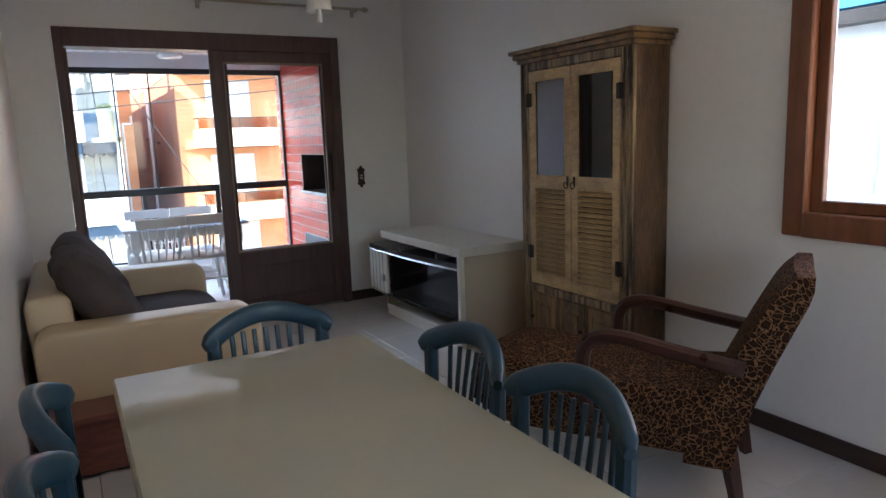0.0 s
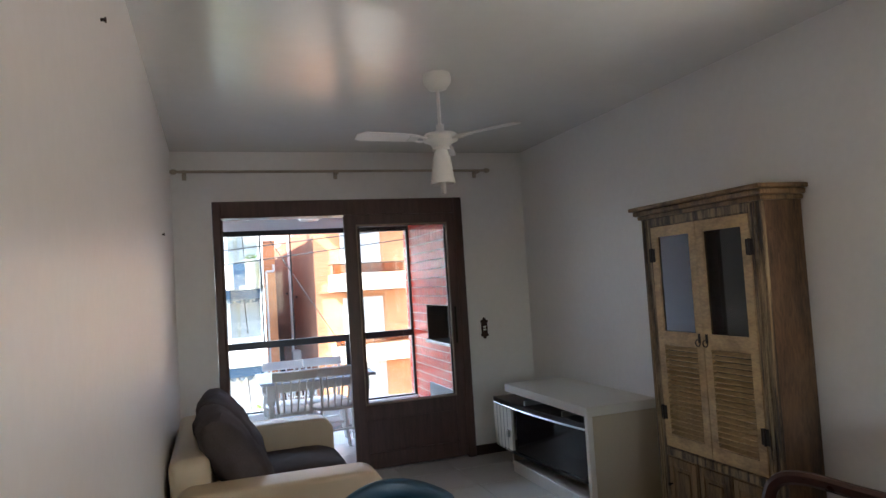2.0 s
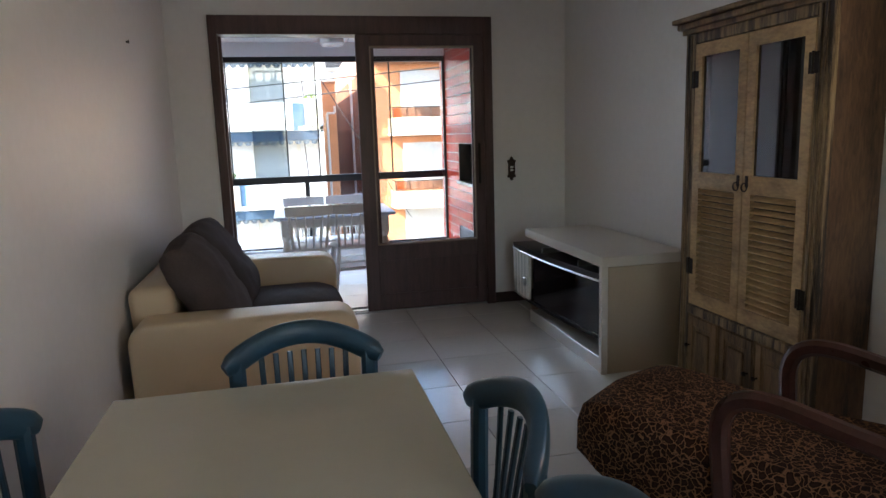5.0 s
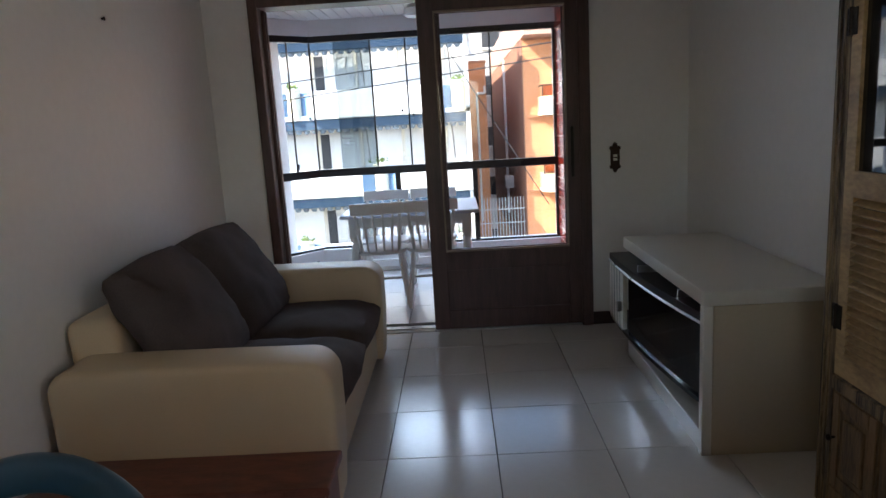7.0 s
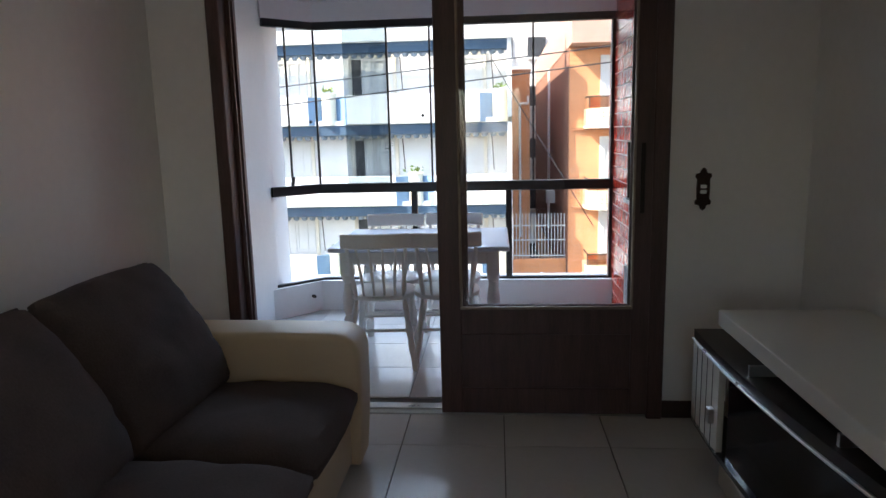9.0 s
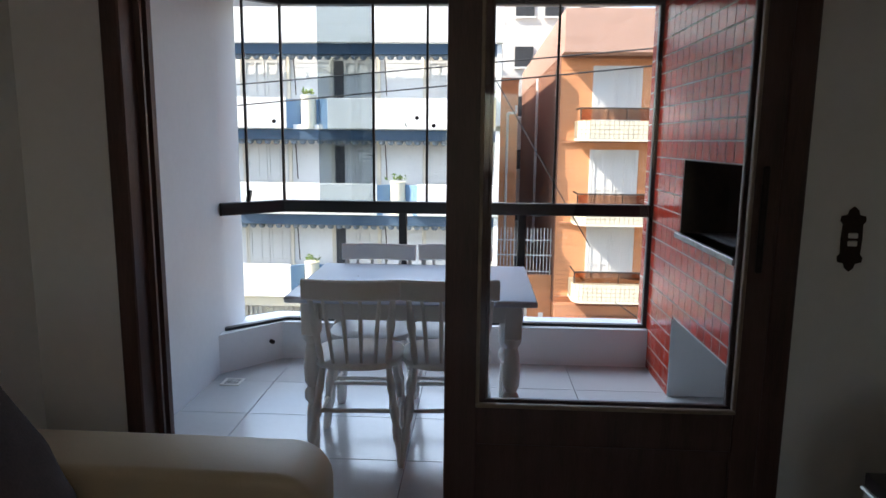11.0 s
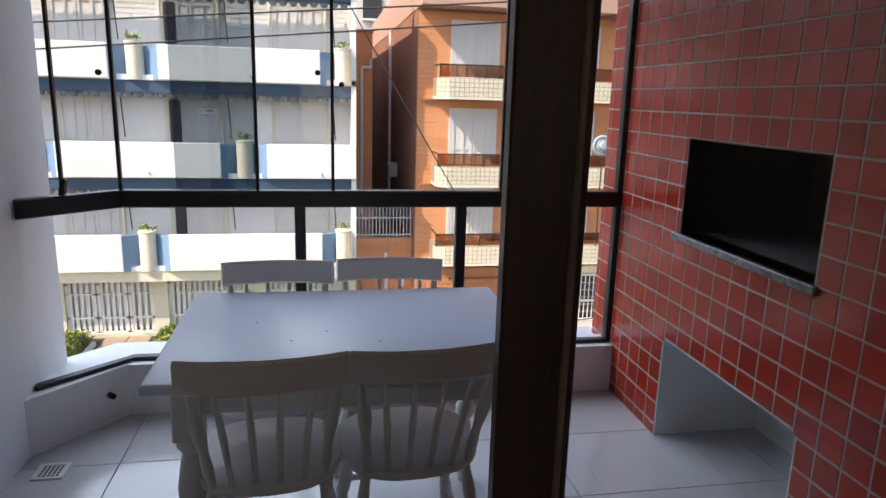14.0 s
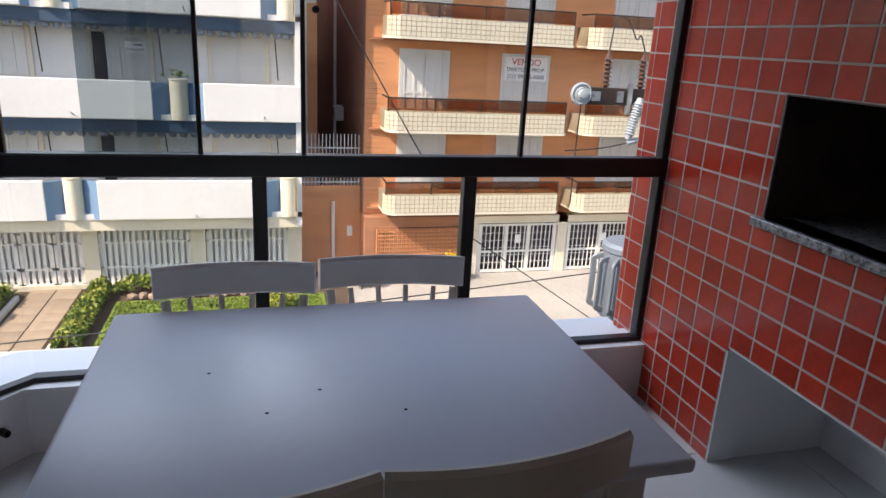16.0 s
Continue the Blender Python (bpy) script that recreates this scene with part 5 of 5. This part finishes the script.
for level, (bottom, top, off) in enumerate(((-4.05, -2.9, -3.40), (-1.15, -0.09, -0.40), (1.72, 2.72, -3.40), (4.55, 5.7, -0.40))):
    if level < 3:
        bayed(XA, XB, bottom, top, off, level)
part("fascia", box(XA, XB, YF + 0.18, YF + 0.3, 4.14, 4.48), NAVY, white)
part("awning", merge(box(XA, XB, YF + 0.30, YF + 0.5, 4.09, 4.16), *[moved(lathe([(0.06, 0), (0.11, 0.05), (0.12, 0.14)], 8), pose(XA + 0.15 + i * 0.3, YF + 0.36, 3.98)) for i in range(66)]), AWNING, white, "scalloped grey-blue awning edge")
for k, z in enumerate((-3.9, -1.0, 1.87)):
    for i, x in enumerate((-14.6, -11.45, -8.3, -5.12, -1.98, 1.25)):
        shutter_door(white, x, YW - 0.012, z, 1.5, 2.2, SURROUND, open_left=i in (1, 4))
        part("awning_rod", between((x + 1.05, YW - 0.2, z + 2.2), (x + 1.12, YW - 0.25, z + 1.0), 0.02, n=5), RAILM, white)
    # arched cream surrounds of the doors
    for x in (-8.3, -5.12, -1.98, 1.25):
        arc = [(x - 0.85, YW - 0.04, z + 0.1)] + [(x - 0.85 * math.cos(math.pi * i / 12), YW - 0.04, z + 2.15 + 0.22 * math.sin(math.pi * i / 12)) for i in range(13)] + [(x + 0.85, YW - 0.04, z + 0.1)]
        part("arch", sweep(arc, oblong(0.06, 0.10, 0.01), (0, 1, 0)), SURROUND, white)
# ground floor gates
part("ground_wall", merge(box(XA, XB, 27.3, YW, -4.34, -4.0), box(XA, XB, 27.28, YW, G - 0.1, G + 0.12)), CREAM, white, "cream ground floor wall")
for x in (-14.6, -11.5, -8.9, -6.35, -3.24, -0.17, 2.79):
    part("gate_pier", box(x - 0.22, x + 0.22, 27.28, 27.75, G + 0.12, -4.34), CREAM, white)
slat_me = mesh_of(box(-0.05, 0.05, -0.02, 0.02, 0.0, 1.0), "slat", GATEW)
for x0, x1 in ((-14.4, -11.7), (-11.3, -9.1), (-8.7, -6.57), (-6.12, -5.22), (-5.18, -4.28), (-4.24, -3.47), (-3.02, -0.40), (0.07, 2.57)):
    g = part("gate", merge(box(x0, x1, 27.36, 27.44, G + 0.08, G + 0.16), box(x0, x1, 27.36, 27.44, G + 0.58, G + 0.66), box(x0, x1, 27.36, 27.44, G + 1.38, G + 1.44), box(x0, x0 + 0.08, 27.36, 27.44, G + 0.05, G + 1.7), box(x1 - 0.08, x1, 27.36, 27.44, G + 0.05, G + 1.7),
                           box(x0, x1, 27.40, 27.42, G - 0.1, G + 0.1)), GATEW, white, "white slatted arched gate")
    n = int((x1 - x0) / 0.17)
    for i in range(n):
        x = x0 + 0.12 + (x1 - x0 - 0.2) * i / max(1, n - 1)
        a = 2 * (x - x0) / (x1 - x0) - 1
        for z, hgt in ((G + 0.16, 0.42), (G + 0.66, 0.72), (G + 1.44, 0.34 + (0.26 * (1 - a * a) if x1 - x0 > 1.5 else 0.02))):
            ob = piece("slat", slat_me, (x, 27.40, z), g)
            ob.scale = (1, 1, hgt)
# dark sheet in place of the shade behind the gates
part("gate_shade", box(XA, XB - 0.2, 28.6, 28.7, G - 0.1, -4.05), INSHADE, white, "dark sheet for the shade behind the gates")

# ---- orange apartment building ----
orange = thing("apartment_building", "orange brick apartment building with cream mosaic balconies", "building", (12, 32, G))
OX0, OX1, PAR = 5.06, 22.0, 4.22
part("wall", box(OX0, OX1, YW, 48, G - 0.1, PAR), ORANGE, orange, "orange brick facade")
# thin sheet over the orange brick: alley shade and stains in its colour
part("side_shade_sheet", box(OX0 - 0.03, OX0 + 0.001, YW + 0.012, 48, -4.3, PAR), SHADESTAIN, orange, "side wall sheet browned for shade and stains")
part("parapet", box(OX0 - 0.05, OX1, YW - 1.15, 48, PAR, PAR + 1.35), ROSE, orange, "rose-brown roof parapet")
part("ground_wall", box(OX0 + 0.002, 8.7, YW - 0.45, YW, G - 0.1, -4.3), ORBROWN, orange, "brown brick ground floor wall")
course = []
for i in range(54):
    z = -4.25 + i * 0.157
    course.append(box(OX0 - 0.006, OX0 + 0.6, YW - 0.006, YW + 19, z, z + 0.012))
part("joints", merge(*course), ORBROWN, orange, kind="stuff")
for bottom in (-3.98, -1.34, 1.46, 4.26):
    for x0, x1 in ((5.57, 11.6), (12.2, 18.5)):
        if bottom > 4:
            continue
        out = [(x0 + 0.35, YF), (x1 - 0.1, YF), (x1, YF + 0.1), (x1, YW), (x0, YW), (x0, YF + 0.4), (x0 + 0.1, YF + 0.12)]
        b = part("balcony", prism(out, bottom + 0.02, bottom + 0.6), MOSGROUT, orange, "cream mosaic balcony with a dark rail")
        part("slab", prism([(x * 1.0, y - 0.01) for x, y in out], bottom - 0.06, bottom + 0.02), CREAM, b)
        tiles = empty_bm()
        for i in range(int((x1 - x0 - 0.4) / 0.155)):
            for j in range(4):
                xx = x0 + 0.36 + i * 0.155
                add_box(tiles, xx, xx + 0.135, YF - 0.012, YF + 0.005, bottom + 0.035 + j * 0.143, bottom + 0.16 + j * 0.143)
        for k2, ((ax, ay), (bx2, by)) in enumerate((((x0 + 0.1, YF + 0.12), (x0 + 0.35, YF)), ((x0, YF + 0.4), (x0 + 0.1, YF + 0.12)))):
            for i in range(2):
                for j in range(4):
                    t0, t1 = i / 2 + 0.04, i / 2 + 0.46
                    p, q = Vector((ax, ay)).lerp(Vector((bx2, by)), t0), Vector((ax, ay)).lerp(Vector((bx2, by)), t1)
                    nn = Vector((-(by - ay), bx2 - ax)).normalized() * -0.012
                    nn = nn if nn.y < 0 else -nn
                    z0 = bottom + 0.035 + j * 0.143
                    vs = [tiles.verts.new((p.x, p.y, z0)), tiles.verts.new((q.x, q.y, z0)), tiles.verts.new((q.x, q.y, z0 + 0.125)), tiles.verts.new((p.x, p.y, z0 + 0.125))]
                    vo = [tiles.verts.new(v.co + Vector((nn.x, nn.y, 0))) for v in vs]
                    tiles.faces.new(vo)
                    for m in range(4):
                        tiles.faces.new((vs[m], vs[(m + 1) % 4], vo[(m + 1) % 4], vo[m]))
        part("mosaic_tiles", tiles, MOSAIC, b, kind="stuff")
        rail = [between((x0 + 0.05, YF + 0.12, bottom + 1.0), (x1 - 0.05, YF + 0.12, bottom + 1.0), 0.03, n=6), between((x0 + 0.05, YF + 0.12, bottom + 1.0), (x0 + 0.05, YW - 0.1, bottom + 1.0), 0.03, n=6)]
        for i in range(5):
            xx = x0 + 0.05 + (x1 - x0 - 0.1) * i / 4
            rail.append(between((xx, YF + 0.12, bottom + 0.6), (xx, YF + 0.12, bottom + 1.0), 0.025, n=6))
        part("rail", merge(*rail), RAILM, b, "dark metal rail")
        part("smoked_glass", box(x0 + 0.08, x1 - 0.08, YF + 0.115, YF + 0.125, bottom + 0.63, bottom + 0.97), glass("smoked_rail_glass", (0.62, 0.45, 0.36)) if "smoked_rail_glass" not in bpy.data.materials else bpy.data.materials["smoked_rail_glass"], b).visible_shadow = False
    for x, w in ((6.96, 1.45), (10.43, 1.5), (14.3, 1.5), (17.2, 1.4)):
        if bottom < 4:
            shutter_door(orange, x, YW, bottom + 0.15, w, 2.2, SHUTTER)
    part("drip", box(OX0 + 0.1, OX1, YW - 0.10, YW, bottom - 0.12, bottom - 0.06), ORBROWN, orange)

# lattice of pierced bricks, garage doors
# backing sheet coloured dark for the shade in the lattice holes
lat = part("lattice_wall", box(5.4, 8.55, YW - 0.52, YW - 0.46, -6.15, -4.65), SHADESTAIN, orange, "pierced orange brick lattice with shade painted on its backing")
bm = empty_bm()
for i in range(22):
    for j in range(11):
        x, z = 5.43 + i * 0.142, -6.12 + j * 0.134
        add_box(bm, x, x + 0.13, YW - 0.60, YW - 0.52, z, z + 0.028)
        add_box(bm, x, x + 0.03, YW - 0.60, YW - 0.52, z + 0.028, z + 0.122)
        add_box(bm, x + 0.07, x + 0.10, YW - 0.585, YW - 0.52, z + 0.028, z + 0.10)
part("lattice_bricks", bm, ORANGE, lat, kind="stuff")
part("garage_wall", merge(box(8.55, 9.0, YW - 0.5, YW, G - 0.1, -4.3), box(12.0, 12.35, YW - 0.5, YW, G - 0.1, -4.3), box(16.2, 22.0, YW - 0.5, YW, G - 0.1, -4.3), box(9.0, 16.2, YW - 0.5, YW, -4.55, -4.3)), CREAM, orange, "cream garage piers")
# dark sheet in place of the garage's inner shade
part("garage_shade", box(9.0, 16.2, YW - 0.1, YW - 0.02, G - 0.1, -4.5), INSHADE, orange, "dark sheet for the shade in the garage")
for x0, x1 in ((9.0, 12.0), (12.35, 16.2)):
    bars = [box(x0, x1, YW - 0.42, YW - 0.36, z, z + 0.07) for z in (G + 0.02, G + 0.75, G + 1.72)]
    bars += [box(x0 + (x1 - x0) * f - 0.06, x0 + (x1 - x0) * f + 0.06, YW - 0.43, YW - 0.35, G, -4.6) for f in (0.03, 0.36, 0.64, 0.97)]
    bars += [box(x0, x1, YW - 0.40, YW - 0.37, G + 0.02, G + 0.12)]
    g = part("garage_gate", merge(*bars), GATEW, orange, "white barred garage gate")
    thin = [box(x0 + 0.16 * i, x0 + 0.16 * i + 0.03, YW - 0.40, YW - 0.37, G, -4.6) for i in range(1, int((x1 - x0) / 0.16))]
    thin += [box(x0, x1, YW - 0.40, YW - 0.385, G + 0.1 + 0.27 * i, G + 0.115 + 0.27 * i) for i in range(1, 7)]
    part("bars", merge(*thin), GATEW, g, kind="stuff")
    part("notice", box(x0 + 1.4, x0 + 1.62, YW - 0.45, YW - 0.43, G + 1.1, G + 1.4), SIGNW, g, "small white notice")


def letters(text, size, material, parent, x, y, z):
    cu = bpy.data.curves.new("letters", "FONT")
    cu.body, cu.size, cu.align_x, cu.extrude = text, size, "CENTER", 0.004
    tmp = bpy.data.objects.new("letters", cu)
    me = bpy.data.meshes.new_from_object(tmp)
    bpy.data.objects.remove(tmp)
    me.materials.append(material)
    me.transform(pose(x, y, z, 90))
    ob = new("letters", me)
    ob.parent = parent
    if parent.parent is None:
        ob.matrix_parent_inverse = parent.matrix_basis.inverted()
    return ob


sale = thing("sale_sign", "white sale sign with red and black letters on a shutter", "sign", (10.55, YW - 0.1, 0.3))
board = part("board", box(9.66, 11.16, YW - 0.11, YW - 0.09, 0.26, 1.02), SIGNW, sale)
letters("VENDO", 0.30, SIGNR, sale, 10.41, YW - 0.115, 0.76)
letters("DIRETO C/ PROP.", 0.175, SIGNSHADE, sale, 10.41, YW - 0.115, 0.56)
letters("(51) 99916.4360", 0.20, SIGNSHADE, sale, 10.41, YW - 0.115, 0.33)
rent = thing("rent_sign", "faded rent sign with grey letters on a shutter", "sign", (-1.58, YW - 0.1, 0.87))
part("board", box(-1.88, -1.28, YW - 0.10, YW - 0.085, 0.62, 1.08), SIGNW, rent)
letters("ALUGO", 0.17, SIGNSHADE, rent, -1.58, YW - 0.105, 0.93)
letters("98456770", 0.115, SIGNSHADE, rent, -1.58, YW - 0.105, 0.66)
part("small_print", box(-1.62, -1.40, YW - 0.106, YW - 0.10, 0.82, 0.86), SIGNSHADE, rent, "unreadable print")

# ---- alley between the houses ----
alley = structure("alley_wall", box(3.0, 5.05, 28.3, 28.5, G - 0.1, -3.45), ORANGE, "orange-brown brick wall closing the alley")
part("railing", merge(*[box(3.05 + 0.12 * i, 3.075 + 0.12 * i, 28.38, 28.41, -3.5, -1.72) for i in range(17)], box(3.0, 5.05, 28.38, 28.41, -2.2, -2.16), box(3.0, 5.05, 28.38, 28.41, -3.35, -3.31), box(3.0, 5.05, 28.38, 28.41, -2.75, -2.71)), GATEW, alley, "white barred railing")
part("drain_pipe", between((4.12, 28.2, G), (4.12, 28.2, -3.95), 0.06, n=8), GATEW, alley, "white drain pipe")
part("notice", box(4.6, 4.78, 28.27, 28.295, -5.2, -4.85), SIGNW, alley, "small white notice")
shade_house = thing("rear_house", "narrow orange brick wing behind the alley", "building", (3.4, 34, G))
part("wall", box(2.9, 3.82, 31.0, 40, G - 0.1, 3.7), ORANGE, shade_house)
part("coping", box(2.88, 3.86, 30.95, 40, 3.7, 3.8), ORBROWN, shade_house)
part("pipe", merge(between((3.42, 30.92, -3.0), (3.42, 30.92, 2.45), 0.05, n=8), between((3.42, 30.92, 2.45), (3.75, 30.92, 2.45), 0.05, n=8), between((3.75, 30.92, 2.45), (3.75, 30.92, 2.75), 0.05, n=8)), GATEW, shade_house, "white drain pipe")
part("side_pipe", between((4.98, 36.0, -3.4), (4.98, 36.0, 4.2), 0.07, n=8), GATEW, orange, "white drain pipe on the side wall")
far = thing("far_building", "pale grey rendered building far behind", "building", (4, 52, G))
part("wall", box(-6, 12, 50, 60, G - 0.1, 16), GREYBLD, far)
for z in (-4, -0.5, 3.0, 6.2, 9.4):
    for x in (0.5, 2.4, 4.6, 6.5, 8.8):
        w = part("window", box(x, x + 1.2, 49.9, 50.0, z, z + 1.3), INSHADE, far, "dark window")
        part("window_sill", box(x - 0.1, x + 1.3, 49.8, 49.95, z - 0.12, z), WBLD, w)

ac = thing("air_conditioner", "grey outdoor air conditioner on the alley wall", "air conditioner", (4.85, 33.5, -1.6))
part("case", box(4.65, 5.03, 33.1, 33.9, -1.85, -1.3, 0.03, 2), GREYBLD, ac)
part("grille", moved(lathe([(0.2, 0), (0.2, 0.02), (0.17, 0.03)], 16), pose(4.65, 33.5, -1.58, 0, -90)), RAILM, ac)

# ---- pole with transformer and wires ----
pole = thing("utility_pole", "concrete utility pole with a crossarm and insulators", "pole", (6.62, 13.0, G))
part("post", between((6.75, 13.0, G - 0.12), (6.75, 13.0, 3.6), 0.17, 0.12, 12), CONCRETE, pole, smooth=True)
arm = part("crossarm", box(5.14, 7.4, 12.80, 12.90, 0.82, 1.0, 0.01, 1), RAILM, pole, "dark grey crossarm")
part("bolt_plate", merge(box(5.32, 5.42, 12.78, 12.80, 0.86, 0.96), box(5.62, 5.70, 12.78, 12.80, 0.85, 0.97), box(5.74, 5.80, 12.77, 12.80, 0.72, 1.06)), STEEL, arm)
ins = [(0.02, 0.0)]
for i in range(7):
    z = 0.02 + i * 0.045
    ins += [(0.03, z), (0.055, z + 0.008), (0.03, z + 0.026)]
ins += [(0.018, 0.36), (0.018, 0.40)]
for x in (5.50, 5.93):
    part("insulator", moved(lathe(ins, 12), Matrix.Translation((x, 12.85, 1.0))), PORCELAIN, pole, "ribbed brown insulator", True)
part("disc_insulator", moved(lathe([(0.02, -0.02), (0.12, -0.01), (0.125, 0.01), (0.105, 0.02), (0.10, 0.005), (0.075, 0.005), (0.07, 0.03), (0.05, 0.03), (0.045, 0.07), (0.003, 0.075)], 24), pose(5.18, 12.77, 0.93, 90)), POLYMER, pole, "round ribbed disc insulator")
part("fuse_holder", merge(moved(lathe([(0.03, 0)] + [(r, 0.05 + i * 0.03 + d) for i in range(12) for r, d in ((0.045, 0), (0.065, 0.01), (0.045, 0.02))] + [(0.03, 0.46)], 12), pose(5.77, 12.7, 0.46, 0, 12, 0)), between((5.94, 12.7, 0.46), (6.04, 12.7, 0.96), 0.02, n=6), between((5.77, 12.7, 0.42), (5.96, 12.7, 0.47), 0.03, n=6)), POLYMER, pole, "grey ribbed fuse holder", True)
tr = thing("transformer", "grey finned pole transformer", "transformer", (6.1, 12.9, -1.8))
tank = part("tank", moved(lathe([(0.02, -1.78), (0.30, -1.74), (0.32, -1.68), (0.32, -0.92), (0.34, -0.9), (0.34, -0.84), (0.30, -0.80), (0.05, -0.77)], 28), Matrix.Translation((6.12, 12.9, 0))), TRANSF, tr, smooth=True)
for i in range(9):
    a = math.radians(165 + i * 26)
    fx, fy = 6.12 + 0.42 * math.cos(a), 12.9 + 0.42 * math.sin(a)
    path_pts = spline([(6.12 + 0.31 * math.cos(a), 12.9 + 0.31 * math.sin(a), -0.98), (fx, fy, -1.02), (fx, fy, -1.12), (fx, fy, -1.5), (fx, fy, -1.6), (6.12 + 0.31 * math.cos(a), 12.9 + 0.31 * math.sin(a), -1.64)], 4)
    part("cooling_fin", sweep(path_pts, oblong(0.07, 0.035, 0.01), (math.cos(a + 1.57), math.sin(a + 1.57), 0)), TRANSF, tr, smooth=True)
part("bushing", moved(lathe(ins, 12), Matrix.Translation((6.20, 12.85, -0.80))), PORCELAIN, tr, "ribbed brown bushing", True)
part("bracket", box(6.3, 6.75, 12.92, 12.98, -1.1, -1.0), STEEL, tr)


def wire(a, b, sag, r=0.011):
    a, b = Vector(a), Vector(b)
    pts = [a.lerp(b, i / 24) - Vector((0, 0, sag * (1 - (2 * i / 24 - 1) ** 2))) for i in range(25)]
    part("cable", sweep(pts, circle(r, 5)), CABLE, pole, "thin black overhead cable")


wire((-12, 14, 1.25), (14, 14, 3.55), 0.05)
wire((-12, 14, 0.85), (14, 14, 3.4), 0.05)
wire((-12, 14, -2.6), (14, 14, -0.75), 0.35, 0.009)
wire((-12, 14, -2.9), (14, 14, -1.9), 0.2, 0.009)
wire((-12, 14, -3.3), (14, 14, -2.3), 0.2, 0.009)
wire((4.36, 14, -0.975), (9.5, 16, -4.6), 0.0, 0.008)
wire((2.4, 16, 2.7), (4.3, 16, -0.45), 0.02, 0.01)
part("jumper_wire", merge(sweep(spline([(5.50, 12.85, 1.40), (5.52, 12.8, 1.72), (5.66, 12.8, 1.70), (5.78, 12.8, 1.52), (5.84, 12.82, 1.56), (5.93, 12.85, 1.40)], 5), circle(0.008, 5)), sweep(spline([(5.18, 12.75, 0.82), (5.2, 12.8, 0.4), (5.23, 12.85, -0.3)], 5), circle(0.008, 5)), sweep(spline([(5.78, 12.7, 0.42), (5.5, 12.8, 0.34), (5.1, 12.85, 0.30)], 5), circle(0.008, 5))), CABLE, pole)

# ---- neighbour beyond the side window ----
near_house = thing("neighbour_house", "pale neighbouring building with a sky blue fascia", "building", (9, 1, G))
part("wall", box(8.2, 14, -9, 5.8, G - 0.1, 3.2), WSHADE, near_house)
part("fascia", box(8.05, 8.25, -9, 5.8, 2.55, 2.95), SKYBLUE, near_house, "sky blue fascia board")
part("gutter", box(7.95, 8.2, -9, 5.8, 2.38, 2.5), RAILM, near_house, "dark gutter")
for y in (0.6, 2.6, 4.4):
    w = part("window", box(8.14, 8.2, y, y + 1.3, -0.2, 1.6), SHUTTER, near_house, "white shuttered window")
    part("window_sill", box(8.05, 8.2, y - 0.1, y + 1.4, -0.3, -0.2), WBLD, w)
part("railing", merge(*[box(7.3, 7.33, -4 + 0.14 * i, -3.97 + 0.14 * i, -0.4, 0.75) for i in range(60)], box(7.29, 7.34, -4, 4.4, 0.72, 0.78)), GATEW, near_house, "white railing")
# the unseen body of the home block around the rooms, raised to shade the neighbour
home = structure("home_block", merge(box(-9, XL - 0.16, -2, YO, G - 0.1, 8.5), box(XL - 0.15, XR + 0.17, -2, YO, G - 0.1, -0.2), box(XL - 0.15, XR + 0.17, -2, YO, H + 0.16, 8.5), box(XR + 0.18, 4.6, 3.2, YO, G - 0.1, 8.5)), WBLD, "unseen white rendered outer walls of the home block, raised for shade")
